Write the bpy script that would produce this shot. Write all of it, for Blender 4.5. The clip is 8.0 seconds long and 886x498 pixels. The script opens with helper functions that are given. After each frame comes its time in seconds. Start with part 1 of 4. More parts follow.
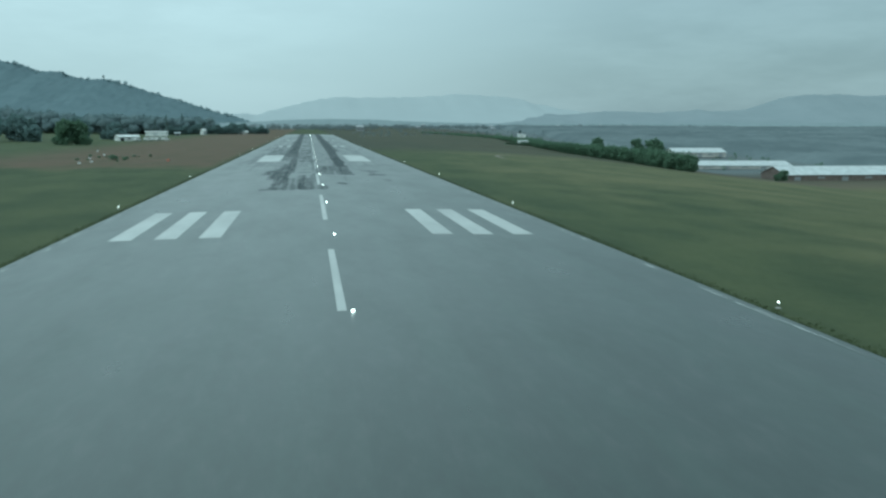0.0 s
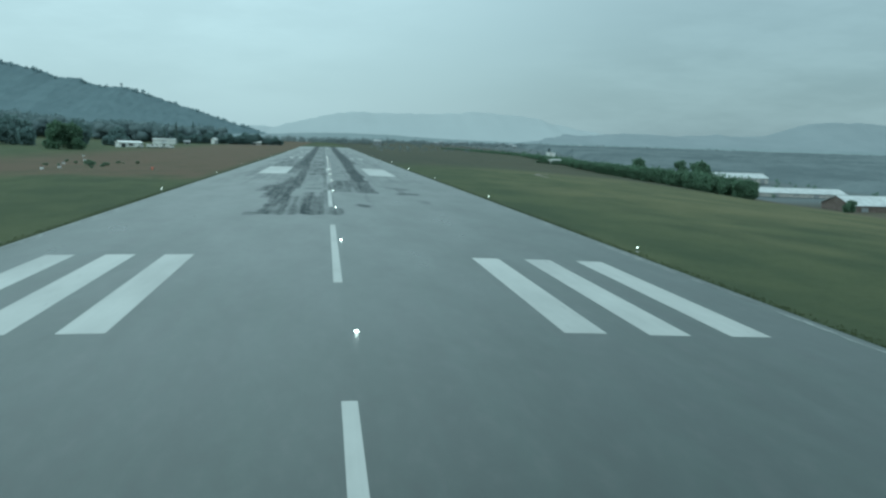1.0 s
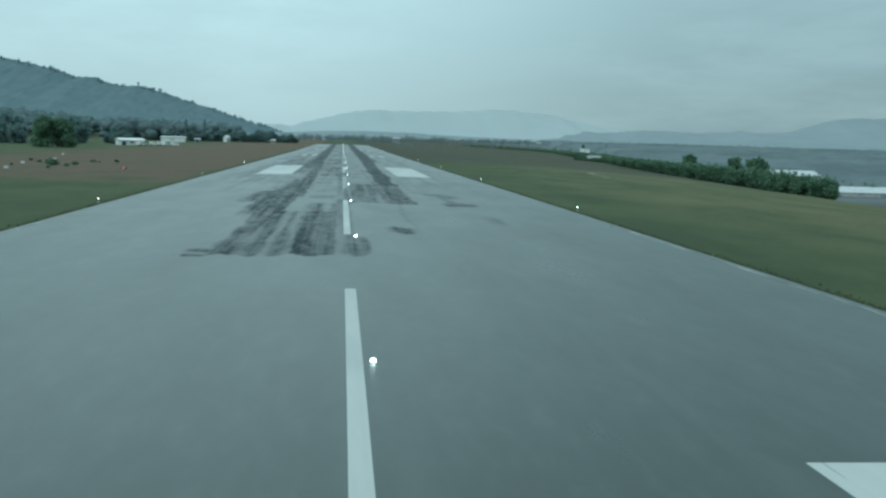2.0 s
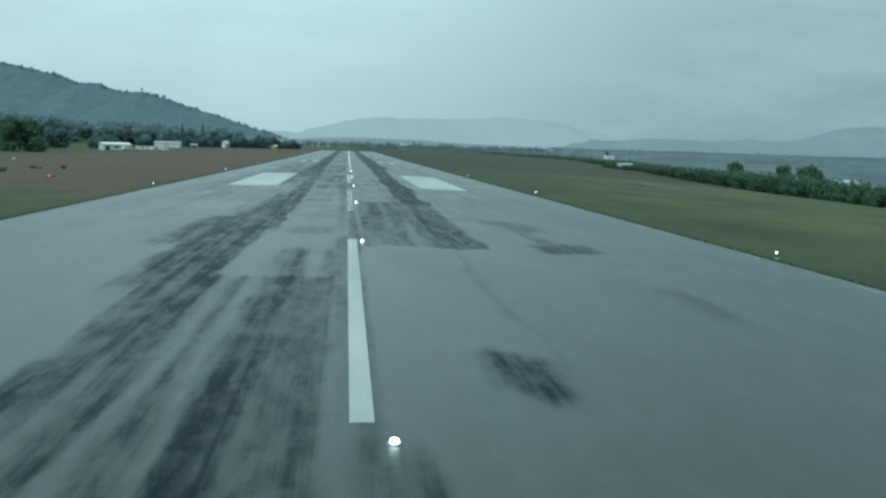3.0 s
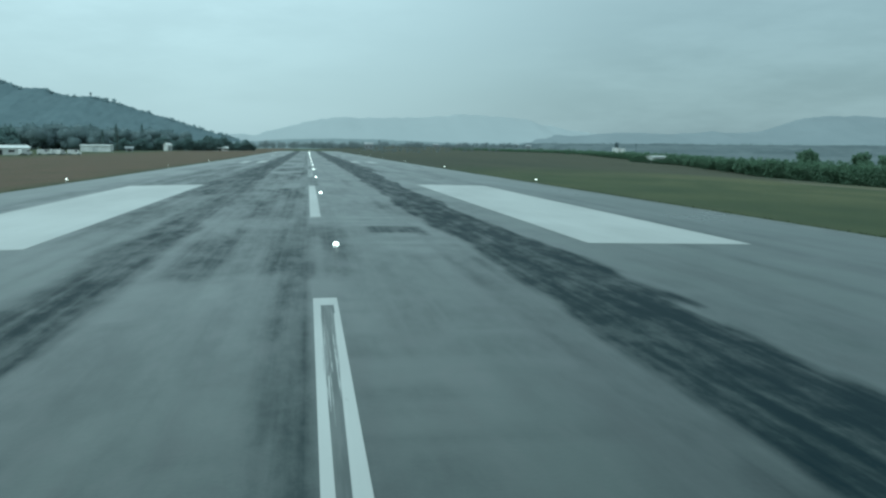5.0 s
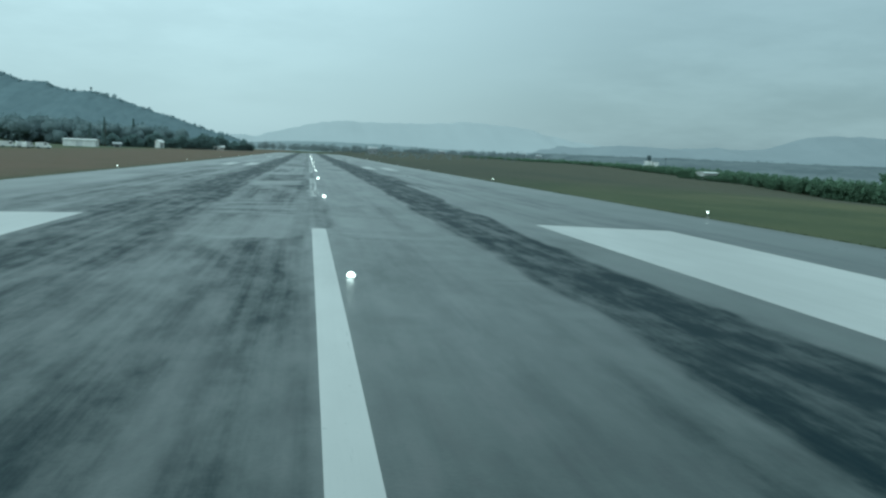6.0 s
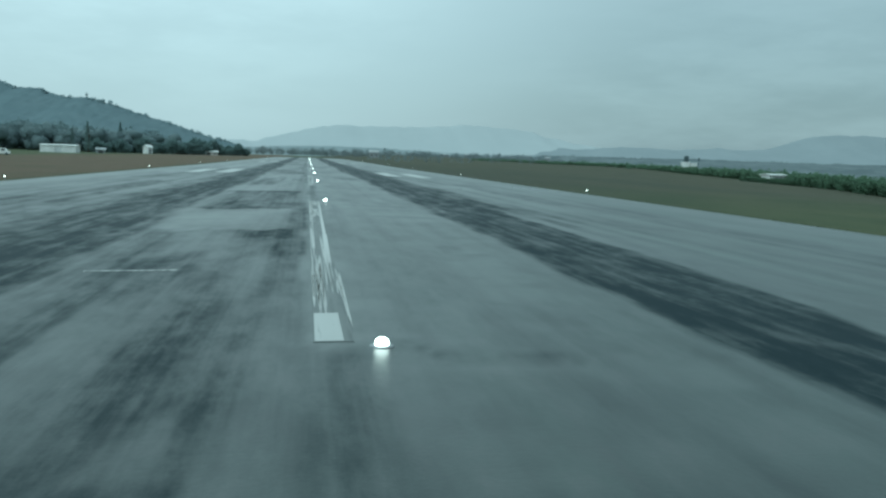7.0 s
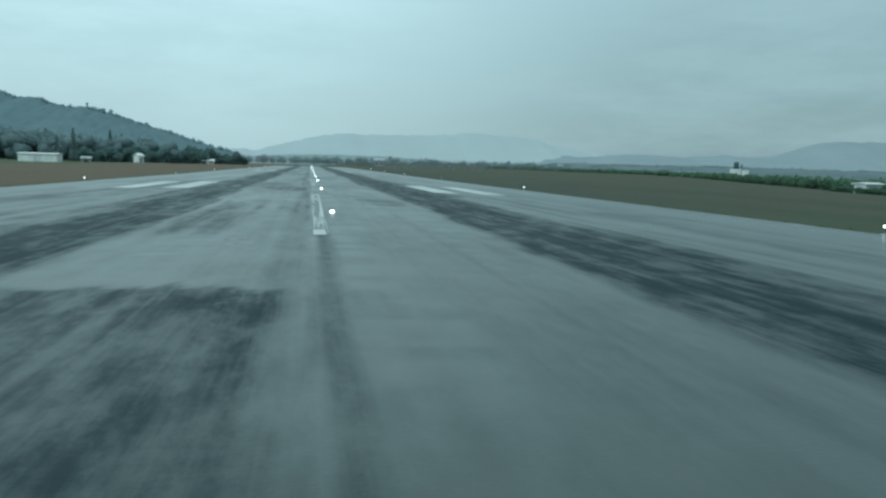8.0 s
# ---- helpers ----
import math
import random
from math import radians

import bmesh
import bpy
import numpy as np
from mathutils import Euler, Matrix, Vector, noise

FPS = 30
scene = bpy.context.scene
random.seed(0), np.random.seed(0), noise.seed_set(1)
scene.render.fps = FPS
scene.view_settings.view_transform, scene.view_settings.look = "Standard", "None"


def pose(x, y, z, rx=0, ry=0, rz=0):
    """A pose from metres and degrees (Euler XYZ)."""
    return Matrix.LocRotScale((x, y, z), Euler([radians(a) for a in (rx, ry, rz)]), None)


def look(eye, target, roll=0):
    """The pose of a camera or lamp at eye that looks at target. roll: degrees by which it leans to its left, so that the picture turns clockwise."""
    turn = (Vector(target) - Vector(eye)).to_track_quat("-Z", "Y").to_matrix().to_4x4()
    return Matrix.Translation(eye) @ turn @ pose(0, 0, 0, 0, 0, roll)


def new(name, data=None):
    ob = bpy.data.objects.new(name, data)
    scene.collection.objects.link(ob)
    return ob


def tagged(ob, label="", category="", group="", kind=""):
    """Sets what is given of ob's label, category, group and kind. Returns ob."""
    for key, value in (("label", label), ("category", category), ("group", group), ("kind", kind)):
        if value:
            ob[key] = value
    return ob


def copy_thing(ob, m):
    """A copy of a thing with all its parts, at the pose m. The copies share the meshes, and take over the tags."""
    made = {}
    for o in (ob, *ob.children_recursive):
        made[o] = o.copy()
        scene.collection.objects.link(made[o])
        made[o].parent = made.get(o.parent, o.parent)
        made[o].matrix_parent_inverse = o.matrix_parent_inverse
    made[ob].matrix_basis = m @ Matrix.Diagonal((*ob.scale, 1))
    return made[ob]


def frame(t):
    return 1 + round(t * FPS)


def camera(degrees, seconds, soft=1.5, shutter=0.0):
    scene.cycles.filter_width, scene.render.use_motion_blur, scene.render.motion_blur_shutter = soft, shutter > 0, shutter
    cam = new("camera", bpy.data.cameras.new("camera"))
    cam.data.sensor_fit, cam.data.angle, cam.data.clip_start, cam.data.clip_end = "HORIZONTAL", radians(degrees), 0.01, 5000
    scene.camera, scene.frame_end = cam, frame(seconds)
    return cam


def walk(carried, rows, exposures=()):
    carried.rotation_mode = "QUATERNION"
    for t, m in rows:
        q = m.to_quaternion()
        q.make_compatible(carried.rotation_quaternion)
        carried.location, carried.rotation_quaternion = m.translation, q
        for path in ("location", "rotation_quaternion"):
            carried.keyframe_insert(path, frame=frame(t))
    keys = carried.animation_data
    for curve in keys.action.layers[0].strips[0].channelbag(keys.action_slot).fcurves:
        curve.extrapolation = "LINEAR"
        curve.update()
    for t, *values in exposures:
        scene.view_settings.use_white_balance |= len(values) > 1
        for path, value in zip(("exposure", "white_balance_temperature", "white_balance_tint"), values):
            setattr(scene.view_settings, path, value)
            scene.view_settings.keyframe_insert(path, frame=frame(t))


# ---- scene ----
# The camera flies down a wet runway: x to the right, y along the runway, z up.
cam = camera(56.0, 8.0, soft=2.5)
walk(cam, [
    (0.0, look((-1.585, -71.096, 9.178), (14.134, 26.570, -5.463), 0.21)),
    (0.5, look((-1.047, -51.611, 8.210), (13.846, 46.331, -5.414), 0.42)),
    (1.0, look((-0.884, -32.048, 7.388), (13.402, 66.121, -5.207), 1.87)),
    (1.5, look((-0.833, -12.413, 6.979), (12.211, 85.881, -5.987), 2.29)),
    (1.7, look((-0.570, -4.589, 6.602), (12.171, 93.751, -6.319), 1.73)),
    (2.8, look((-0.423, 38.345, 5.286), (10.786, 136.888, -7.503), 1.89)),
    (3.0, look((-0.422, 46.148, 4.981), (11.232, 144.740, -7.013), 1.76)),
    (3.5, look((-0.464, 65.657, 4.460), (12.632, 164.098, -7.286), 1.94)),
    (4.0, look((-0.534, 85.156, 3.926), (13.863, 183.388, -8.044), 0.99)),
    (4.2, look((-0.558, 92.948, 3.737), (14.454, 191.173, -7.508), 0.59)),
    (4.5, look((-0.608, 104.615, 3.570), (14.927, 202.691, -8.251), -0.14)),
    (4.7, look((-0.349, 112.371, 3.305), (15.292, 210.398, -8.782), -0.08)),
    (5.8, look((-0.476, 154.924, 2.655), (15.752, 252.940, -8.727), 2.20)),
    (6.0, look((-0.466, 162.606, 2.565), (15.725, 260.656, -8.569), 2.31)),
    (6.5, look((-0.402, 181.671, 2.281), (15.628, 279.854, -7.866), 2.41)),
    (7.0, look((-0.388, 200.623, 2.094), (15.808, 298.718, -8.634), 1.71)),
    (7.2, look((-0.456, 208.172, 1.924), (15.858, 306.298, -8.338), 0.77)),
    (7.5, look((-0.449, 219.458, 1.846), (15.826, 317.638, -7.935), 0.42)),
    (8.0, look((-0.387, 238.225, 1.798), (15.489, 336.473, -7.964), 1.46)),
], [(0.0, 0.32, 5120, -21), (8.0, 0.32, 5120, -21)])


# ---- node shorthand ----
class Nodes:
    def __init__(self, tree):
        self.tree = tree
        tree.nodes.clear()

    def add(self, kind, inputs=None, **props):
        n = self.tree.nodes.new(kind)
        for k, v in props.items():
            setattr(n, k, v)
        for k, v in (inputs or {}).items():
            self.put(n.inputs[k], v)
        return n

    def put(self, socket, v):
        if isinstance(v, bpy.types.NodeSocket):
            self.tree.links.new(v, socket)
        elif hasattr(v, "__len__") and socket.type == "RGBA" and len(v) == 3:
            socket.default_value = (*v, 1)
        else:
            socket.default_value = v

    def math(self, op, a, b=0.0, c=0.0, clamp=False):
        n = self.add("ShaderNodeMath", operation=op, use_clamp=clamp)
        for i, v in enumerate((a, b, c)):
            self.put(n.inputs[i], v)
        return n.outputs[0]

    def ramp(self, v, lo, hi, a=0.0, b=1.0):
        n = self.add("ShaderNodeMapRange", {0: v, 1: lo, 2: hi, 3: a, 4: b}, clamp=True)
        n.interpolation_type = "SMOOTHSTEP"
        return n.outputs[0]

    def mix(self, f, a, b, blend="MIX"):
        n = self.add("ShaderNodeMix", data_type="RGBA", blend_type=blend)
        self.put(n.inputs[0], f)
        self.put(n.inputs[6], a)
        self.put(n.inputs[7], b)
        return n.outputs[2]

    def noise(self, vec, scale, detail=3.0, rough=0.55):
        return self.add("ShaderNodeTexNoise", {"Vector": vec, "Scale": scale, "Detail": detail, "Roughness": rough}).outputs[0]

    def stretch(self, vec, sx, sy, sz, move=(0, 0, 0)):
        return self.add("ShaderNodeMapping", {"Vector": vec, "Scale": (sx, sy, sz), "Location": move}).outputs[0]


# ---- world and light: a low rain overcast ----
world = bpy.data.worlds.new("overcast")
scene.world = world
world.use_nodes = True
w = Nodes(world.node_tree)
way = w.add("ShaderNodeTexCoord").outputs["Generated"]
sky = w.add("ShaderNodeTexSky", sky_type="NISHITA", sun_disc=False, sun_elevation=radians(48), sun_rotation=radians(224),
            air_density=1.0, dust_density=4.0, ozone_density=1.0).outputs[0]
xyz = w.add("ShaderNodeSeparateXYZ", {0: way})
lift = w.ramp(xyz.outputs[2], -0.02, 0.45)
side = w.ramp(xyz.outputs[0], -0.15, 0.5)
cloud = w.noise(w.stretch(way, 1.0, 1.0, 4.0, (0.3, 0.1, 0.2)), 4.5, 7.0, 0.6)
low = w.mix(side, (0.468, 0.474, 0.477), (0.240, 0.252, 0.256))
high = w.mix(side, (0.83, 0.825, 0.825), (0.430, 0.436, 0.440))
deck = w.mix(lift, low, high)
deck = w.mix(w.ramp(cloud, 0.36, 0.68, 0.0, 0.38), deck, (0.408, 0.416, 0.42))
deck_bg = w.add("ShaderNodeBackground", {0: deck, 1: 0.99})
sky_bg = w.add("ShaderNodeBackground", {0: sky, 1: 0.013})
both = w.add("ShaderNodeAddShader", {0: deck_bg.outputs[0], 1: sky_bg.outputs[0]})
w.add("ShaderNodeOutputWorld", {0: both.outputs[0]})

sun = new("sun", bpy.data.lights.new("sun", "SUN"))
sun.data.energy, sun.data.angle, sun.data.color = 0.5, radians(40), (1.0, 0.97, 0.93)
sun.matrix_world = look((0, 0, 0), (0.40, 0.42, -0.81))


# ---- materials ----
def material(name):
    m = bpy.data.materials.new(name)
    m.use_nodes = True
    n = Nodes(m.node_tree)
    return m, n, n.add("ShaderNodeTexCoord").outputs["Object"]


def finish(n, colour, rough, bump=None, strength=0.3, distance=0.02, metal=0.0, spec=0.5, extra=None):
    ins = {"Base Color": colour, "Roughness": rough, "Metallic": metal, "Specular IOR Level": spec}
    ins.update(extra or {})
    if bump is not None:
        ins["Normal"] = n.add("ShaderNodeBump", {"Strength": strength, "Distance": distance, "Height": bump}).outputs[0]
    b = n.add("ShaderNodeBsdfPrincipled", ins)
    n.add("ShaderNodeOutputMaterial", {0: b.outputs[0]})


def plain(name, colour, rough=0.6, vary=0.25, scale=3.0, metal=0.0, bump=0.2):
    """A painted, cast or cut surface with soft stains and fine grain."""
    m, n, at = material(name)
    big, fine = n.noise(at, scale), n.noise(at, scale * 14)
    dark = tuple(c * (1 - vary) for c in colour)
    col = n.mix(n.ramp(big, 0.3, 0.7), dark, colour)
    col = n.mix(n.math("MULTIPLY", fine, vary), col, tuple(c * 0.6 for c in colour))
    finish(n, col, n.ramp(fine, 0.2, 0.8, rough * 0.8, min(1.0, rough * 1.2)), fine, bump, 0.01, metal)
    return m


def lamp(name, colour, power):
    m, n, _ = material(name)
    e = n.add("ShaderNodeEmission", {0: colour, 1: power})
    n.add("ShaderNodeOutputMaterial", {0: e.outputs[0]})
    return m


def asphalt_colour(n, at, dirt=None):
    """Worn grey asphalt with lanes and stains, under tyre rubber and scraped to paler lengths where the surface's own map says so."""
    x = n.add("ShaderNodeSeparateXYZ", {0: at}).outputs[0]
    smear = n.noise(n.stretch(at, 3.4, 0.06, 1), 1.0, 6.0, 0.66)
    scuff = n.noise(n.stretch(at, 0.9, 0.22, 1, (3, 9, 0)), 1.0, 6.0, 0.66)
    streak = n.math("ADD", n.math("MULTIPLY", smear, 0.55), n.math("MULTIPLY", scuff, 0.45))
    lane = n.noise(n.stretch(at, 0.55, 0.012, 1), 1.0, 3.0)
    blot = n.noise(n.stretch(at, 0.22, 0.07, 1), 1.0, 5.0, 0.6)
    wob = n.noise(n.stretch(at, 0.3, 0.05, 1), 1.0)
    fine = n.noise(at, 18.0, 4.0, 0.7)
    mottle = n.noise(n.stretch(at, 1.5, 0.5, 1, (2, 4, 0)), 1.0, 6.0, 0.7)
    scrape = n.noise(n.stretch(at, 0.7, 4.5, 1, (9, 5, 0)), 1.0, 5.0, 0.7)
    if dirt is None:
        grain = n.ramp(streak, 0.34, 0.66, 0.66, 1.16)
        grain = n.math("MULTIPLY", grain, n.ramp(mottle, 0.36, 0.64, 0.74, 1.14))
        grain = n.math("MULTIPLY", grain, n.ramp(scrape, 0.36, 0.66, 1.02, 0.97))
        rubber = n.math("MULTIPLY", n.add("ShaderNodeAttribute", attribute_name="rubber").outputs["Fac"], grain, clamp=True)
        worn = n.math("MULTIPLY", n.add("ShaderNodeAttribute", attribute_name="scraped").outputs["Fac"], grain, clamp=True)
    else:
        rubber, worn = n.ramp(streak, 0.36, 0.64, dirt * 0.5, dirt), 0.0
    col = n.mix(n.ramp(blot, 0.3, 0.7), (0.034, 0.050, 0.044), (0.052, 0.071, 0.062))
    col = n.mix(n.ramp(lane, 0.35, 0.65, 0.0, 0.5), col, (0.034, 0.043, 0.041))
    col = n.mix(n.ramp(mottle, 0.45, 0.72, 0.0, 0.45), col, (0.028, 0.030, 0.030))
    col = n.mix(n.ramp(mottle, 0.52, 0.28, 0.0, 0.5), col, (0.078, 0.082, 0.080))
    lane_at = n.math("ABSOLUTE", n.math("SUBTRACT", n.math("FRACT", n.math("DIVIDE", n.math("ADD", x, n.math("MULTIPLY", wob, 0.06)), 3.72)), 0.5))
    seam = n.math("MULTIPLY", n.ramp(lane_at, 0.004, 0.016, 1.0, 0.0), n.ramp(streak, 0.44, 0.58, 0.0, 0.25))
    col = n.mix(seam, col, (0.055, 0.056, 0.058))
    col = n.mix(n.math("MULTIPLY", n.ramp(fine, 0.35, 0.75), 0.25), col, (0.030, 0.031, 0.031))
    col = n.mix(worn, col, (0.115, 0.119, 0.115))
    col = n.mix(rubber, col, (0.005, 0.016, 0.021))
    return col, rubber, fine, blot, streak


def make_runway_material():
    m, n, at = material("worn_wet_asphalt")
    col, rubber, fine, blot, streak = asphalt_colour(n, at)
    rough = n.math("MULTIPLY_ADD", blot, 0.22, 0.20)
    gloss = n.ramp(rubber, 0.0, 0.9, 0.54, 0.06)
    finish(n, col, n.math("MULTIPLY_ADD", rubber, 0.25, rough), fine, 0.25, 0.01, spec=gloss)
    return m


def make_paint(name, wear, trace=0.75):
    """Runway paint, scuffed through to the asphalt along the wheel paths."""
    m, n, at = material(name)
    under, rubber, fine, blot, streak = asphalt_colour(n, at, 0.45)
    gone = n.ramp(n.noise(n.stretch(at, 6.0, 0.25, 1), 1.0, 6.0, 0.65), 0.66 - wear, 0.74 - wear)
    speck = n.ramp(n.noise(at, 9.0, 4.0, 0.7), 0.62, 0.72, 0.0, 0.35)
    paint = n.mix(n.ramp(blot, 0.3, 0.7), (0.40, 0.41, 0.395), (0.52, 0.53, 0.51))
    paint = n.mix(n.math("MULTIPLY", rubber, 0.35), paint, (0.10, 0.10, 0.10))
    ghost = n.mix(n.ramp(n.noise(n.stretch(at, 9.0, 0.5, 1), 1.0, 4.0, 0.6), 0.35, 0.6, trace / 3, trace), under, (0.30, 0.31, 0.30))
    col = n.mix(n.math("MAXIMUM", gone, speck), paint, ghost)
    finish(n, col, 0.42, fine, 0.2, 0.005, spec=0.4)
    return m


def make_ground():
    m, n, at = material("wet_grass_and_red_earth")
    sep = n.add("ShaderNodeSeparateXYZ", {0: at})
    x, y = sep.outputs[0], sep.outputs[1]
    big = n.noise(n.stretch(at, 0.014, 0.009, 0.01), 1.0, 5.0, 0.55)
    mid = n.noise(n.stretch(at, 0.10, 0.05, 0.1), 1.0, 5.0, 0.6)
    fine = n.noise(at, 1.6, 6.0, 0.75)
    col = n.mix(n.ramp(mid, 0.3, 0.7), (0.052, 0.070, 0.034), (0.088, 0.102, 0.048))
    dry = n.math("MULTIPLY", n.ramp(n.math("ADD", big, n.math("MULTIPLY", mid, 0.3)), 0.52, 0.78), n.ramp(x, 30, 45))
    straw = n.math("MULTIPLY", n.ramp(n.math("ADD", x, n.math("MULTIPLY", mid, 24.0)), 58, 84), n.ramp(mid, 0.3, 0.65, 0.35, 0.8))
    dry = n.math("MAXIMUM", dry, straw)
    col = n.mix(n.math("MULTIPLY", dry, 0.8), col, (0.154, 0.146, 0.074))
    edge = n.math("MULTIPLY_ADD", mid, 60.0, -30.0)
    red = n.math("MULTIPLY", n.ramp(n.math("ADD", y, edge), 115, 145), n.ramp(x, -27, -21, 1.0, 0.0))
    red = n.math("MULTIPLY", red, n.ramp(x, -110, -70, 0.0, 1.0))
    col = n.mix(n.math("MULTIPLY", red, n.ramp(mid, 0.25, 0.6, 0.55, 0.9)), col, (0.128, 0.088, 0.062))
    bare = n.math("MULTIPLY", n.ramp(n.math("MULTIPLY_ADD", mid, 30.0, x), 165, 185), n.ramp(y, 225, 260))
    col = n.mix(n.math("MULTIPLY", bare, 0.6), col, (0.150, 0.112, 0.090))
    far = n.math("MULTIPLY", n.ramp(n.math("MULTIPLY_ADD", mid, 60.0, y), 250, 350), n.ramp(x, 20, 24))
    col = n.mix(n.math("MULTIPLY", far, 0.75), col, (0.056, 0.056, 0.045))
    col = n.mix(n.math("MULTIPLY", n.ramp(fine, 0.4, 0.75), 0.4), col, (0.035, 0.042, 0.020))
    # valley floor turned blue grey, rain haze worked into the ground colour
    vale_haze = n.math("MULTIPLY", n.ramp(x, 170, 230), n.ramp(y, 300, 380))
    col = n.mix(n.math("MULTIPLY", vale_haze, 0.85), col, (0.140, 0.164, 0.171))
    finish(n, col, 0.9, fine, 0.8, 0.25, spec=0.2)
    return m


def make_leaves(name, dark, light):
    """Leaves that let part of the daylight through."""
    m, n, at = material(name)
    pick = n.add("ShaderNodeNewGeometry").outputs["Random Per Island"]
    col = n.mix(pick, dark, light)
    col = n.mix(n.math("MULTIPLY", n.noise(at, 0.8), 0.4), col, dark)
    front = n.add("ShaderNodeBsdfPrincipled", {"Base Color": col, "Roughness": 0.6, "Specular IOR Level": 0.3})
    back = n.add("ShaderNodeBsdfTranslucent", {"Color": col})
    both_ = n.add("ShaderNodeMixShader", {0: 0.45, 1: front.outputs[0], 2: back.outputs[0]})
    n.add("ShaderNodeOutputMaterial", {0: both_.outputs[0]})
    return m


def make_slope(name, dark, light, scale):
    """Woods on a far slope, crown beside crown, in colours that already hold the haze."""
    m, n, at = material(name)
    a = n.noise(at, scale, 6.0, 0.6)
    b = n.noise(at, scale * 9, 4.0, 0.7)
    col = n.mix(n.ramp(a, 0.35, 0.65), dark, light)
    col = n.mix(n.math("MULTIPLY", n.ramp(b, 0.4, 0.7), 0.3), col, dark)
    finish(n, col, 1.0, b, 0.6, 4.0, spec=0.0)
    return m


ASPHALT = make_runway_material()
PAINT = make_paint("runway_paint", 0.0)
PAINT_WORN = make_paint("scuffed_runway_paint", 0.21)
PAINT_GONE = make_paint("rubbed_off_runway_paint", 0.40, 0.25)
PAINT_EDGE = make_paint("faded_edge_paint", 0.28, 0.4)
GROUND = make_ground()
# greens raised, in part to carry rain haze over the trees
LEAF = make_leaves("wet_leaves", (0.126, 0.200, 0.128), (0.168, 0.250, 0.160))
# distance haze is mixed into this pale grey leaf colour
LEAF_FAR = make_leaves("hazed_far_leaves", (0.205, 0.240, 0.247), (0.235, 0.270, 0.276))
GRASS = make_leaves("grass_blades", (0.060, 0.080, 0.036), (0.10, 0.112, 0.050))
# belt and hill leaves: greens lifted and greyed to carry the rain haze
LEAF_MID = make_leaves("hazed_belt_leaves", (0.176, 0.246, 0.240), (0.206, 0.280, 0.272))
LEAF_BELT = make_leaves("hazed_belt_crowns", (0.182, 0.238, 0.247), (0.202, 0.260, 0.268))
HILL_LEAF = make_leaves("hazed_hill_leaves", (0.300, 0.378, 0.398), (0.318, 0.396, 0.416))
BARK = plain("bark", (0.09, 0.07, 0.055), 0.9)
# rain haze put into the base colours: the farther the slope, the paler
HILL = make_slope("hazed_hill_woods", (0.134, 0.176, 0.192), (0.152, 0.196, 0.212), 0.012)
RIDGE = make_slope("hazed_far_ridge", (0.392, 0.424, 0.436), (0.404, 0.436, 0.448), 0.004)
NEAR_RIDGE = make_slope("hazed_rainy_ridge", (0.258, 0.290, 0.306), (0.276, 0.308, 0.324), 0.006)
LOWRIDGE = make_slope("hazed_low_ridge", (0.25, 0.29, 0.30), (0.28, 0.32, 0.33), 0.02)
VALE = make_slope("hazed_valley_canopy", (0.128, 0.152, 0.160), (0.182, 0.210, 0.218), 0.012)
WHITE = plain("white_painted_metal", (0.78, 0.79, 0.77), 0.5, 0.2, 0.6)
ROOF = plain("pale_sheet_roof", (0.62, 0.64, 0.64), 0.45, 0.3, 0.4)
WALL = plain("pale_plaster", (0.55, 0.53, 0.50), 0.8, 0.3, 0.5)
# far plaster and roof sheets, greyed in colour to imitate haze
TOWN_WALL = plain("hazed_town_plaster", (0.30, 0.32, 0.33), 0.85, 0.3, 0.5)
TOWN_ROOF = plain("hazed_town_roof", (0.44, 0.46, 0.47), 0.7, 0.3, 0.4)
BRICK = plain("dull_brown_wall", (0.19, 0.155, 0.135), 0.85, 0.35, 0.7)
# dark doors and windows of far buildings, paled in colour for haze
HAZY_OPENING = plain("haze_paled_opening", (0.30, 0.32, 0.33), 0.6, 0.2, 1.0)
DARK = plain("dark_opening", (0.03, 0.035, 0.04), 0.4)
STEEL = plain("galvanised_steel", (0.35, 0.36, 0.37), 0.45, 0.3, 4.0, 0.7)
TANK = plain("dark_water_tank", (0.045, 0.075, 0.082), 0.5)
# dark steel of the hilltop mast, lightened in colour for distance haze
TOWER = plain("hazed_tower_steel", (0.10, 0.14, 0.15), 0.7, 0.2, 0.3)
CONCRETE = plain("concrete", (0.42, 0.41, 0.39), 0.85, 0.3, 0.8)
EARTH = plain("pale_earth", (0.20, 0.175, 0.135), 0.95, 0.35, 0.4)
HOUSING = plain("weathered_grey_paint", (0.16, 0.13, 0.11), 0.6)
GLOW = lamp("runway_lamp", (1.0, 0.95, 0.85), 7.0)
GLOW_RED = lamp("red_lamp", (1.0, 0.16, 0.06), 1.6)
GLOW_EDGE = lamp("edge_lamp", (1.0, 0.95, 0.85), 6.0)


# ---- mesh shorthand ----
def mesh_object(name, verts, faces, mat, smooth=False):
    me = bpy.data.meshes.new(name)
    me.from_pydata(verts, [], faces)
    me.materials.append(mat)
    if smooth:
        me.shade_smooth()
    me.update()
    return new(name, me)


def part(name, bm, mat, parent, label=""):
    me = bpy.data.meshes.new(name)
    bm.to_mesh(me)
    bm.free()
    me.materials.append(mat)
    ob = new(name, me)
    ob.parent = parent
    if label:
        tagged(ob, label)
    return ob


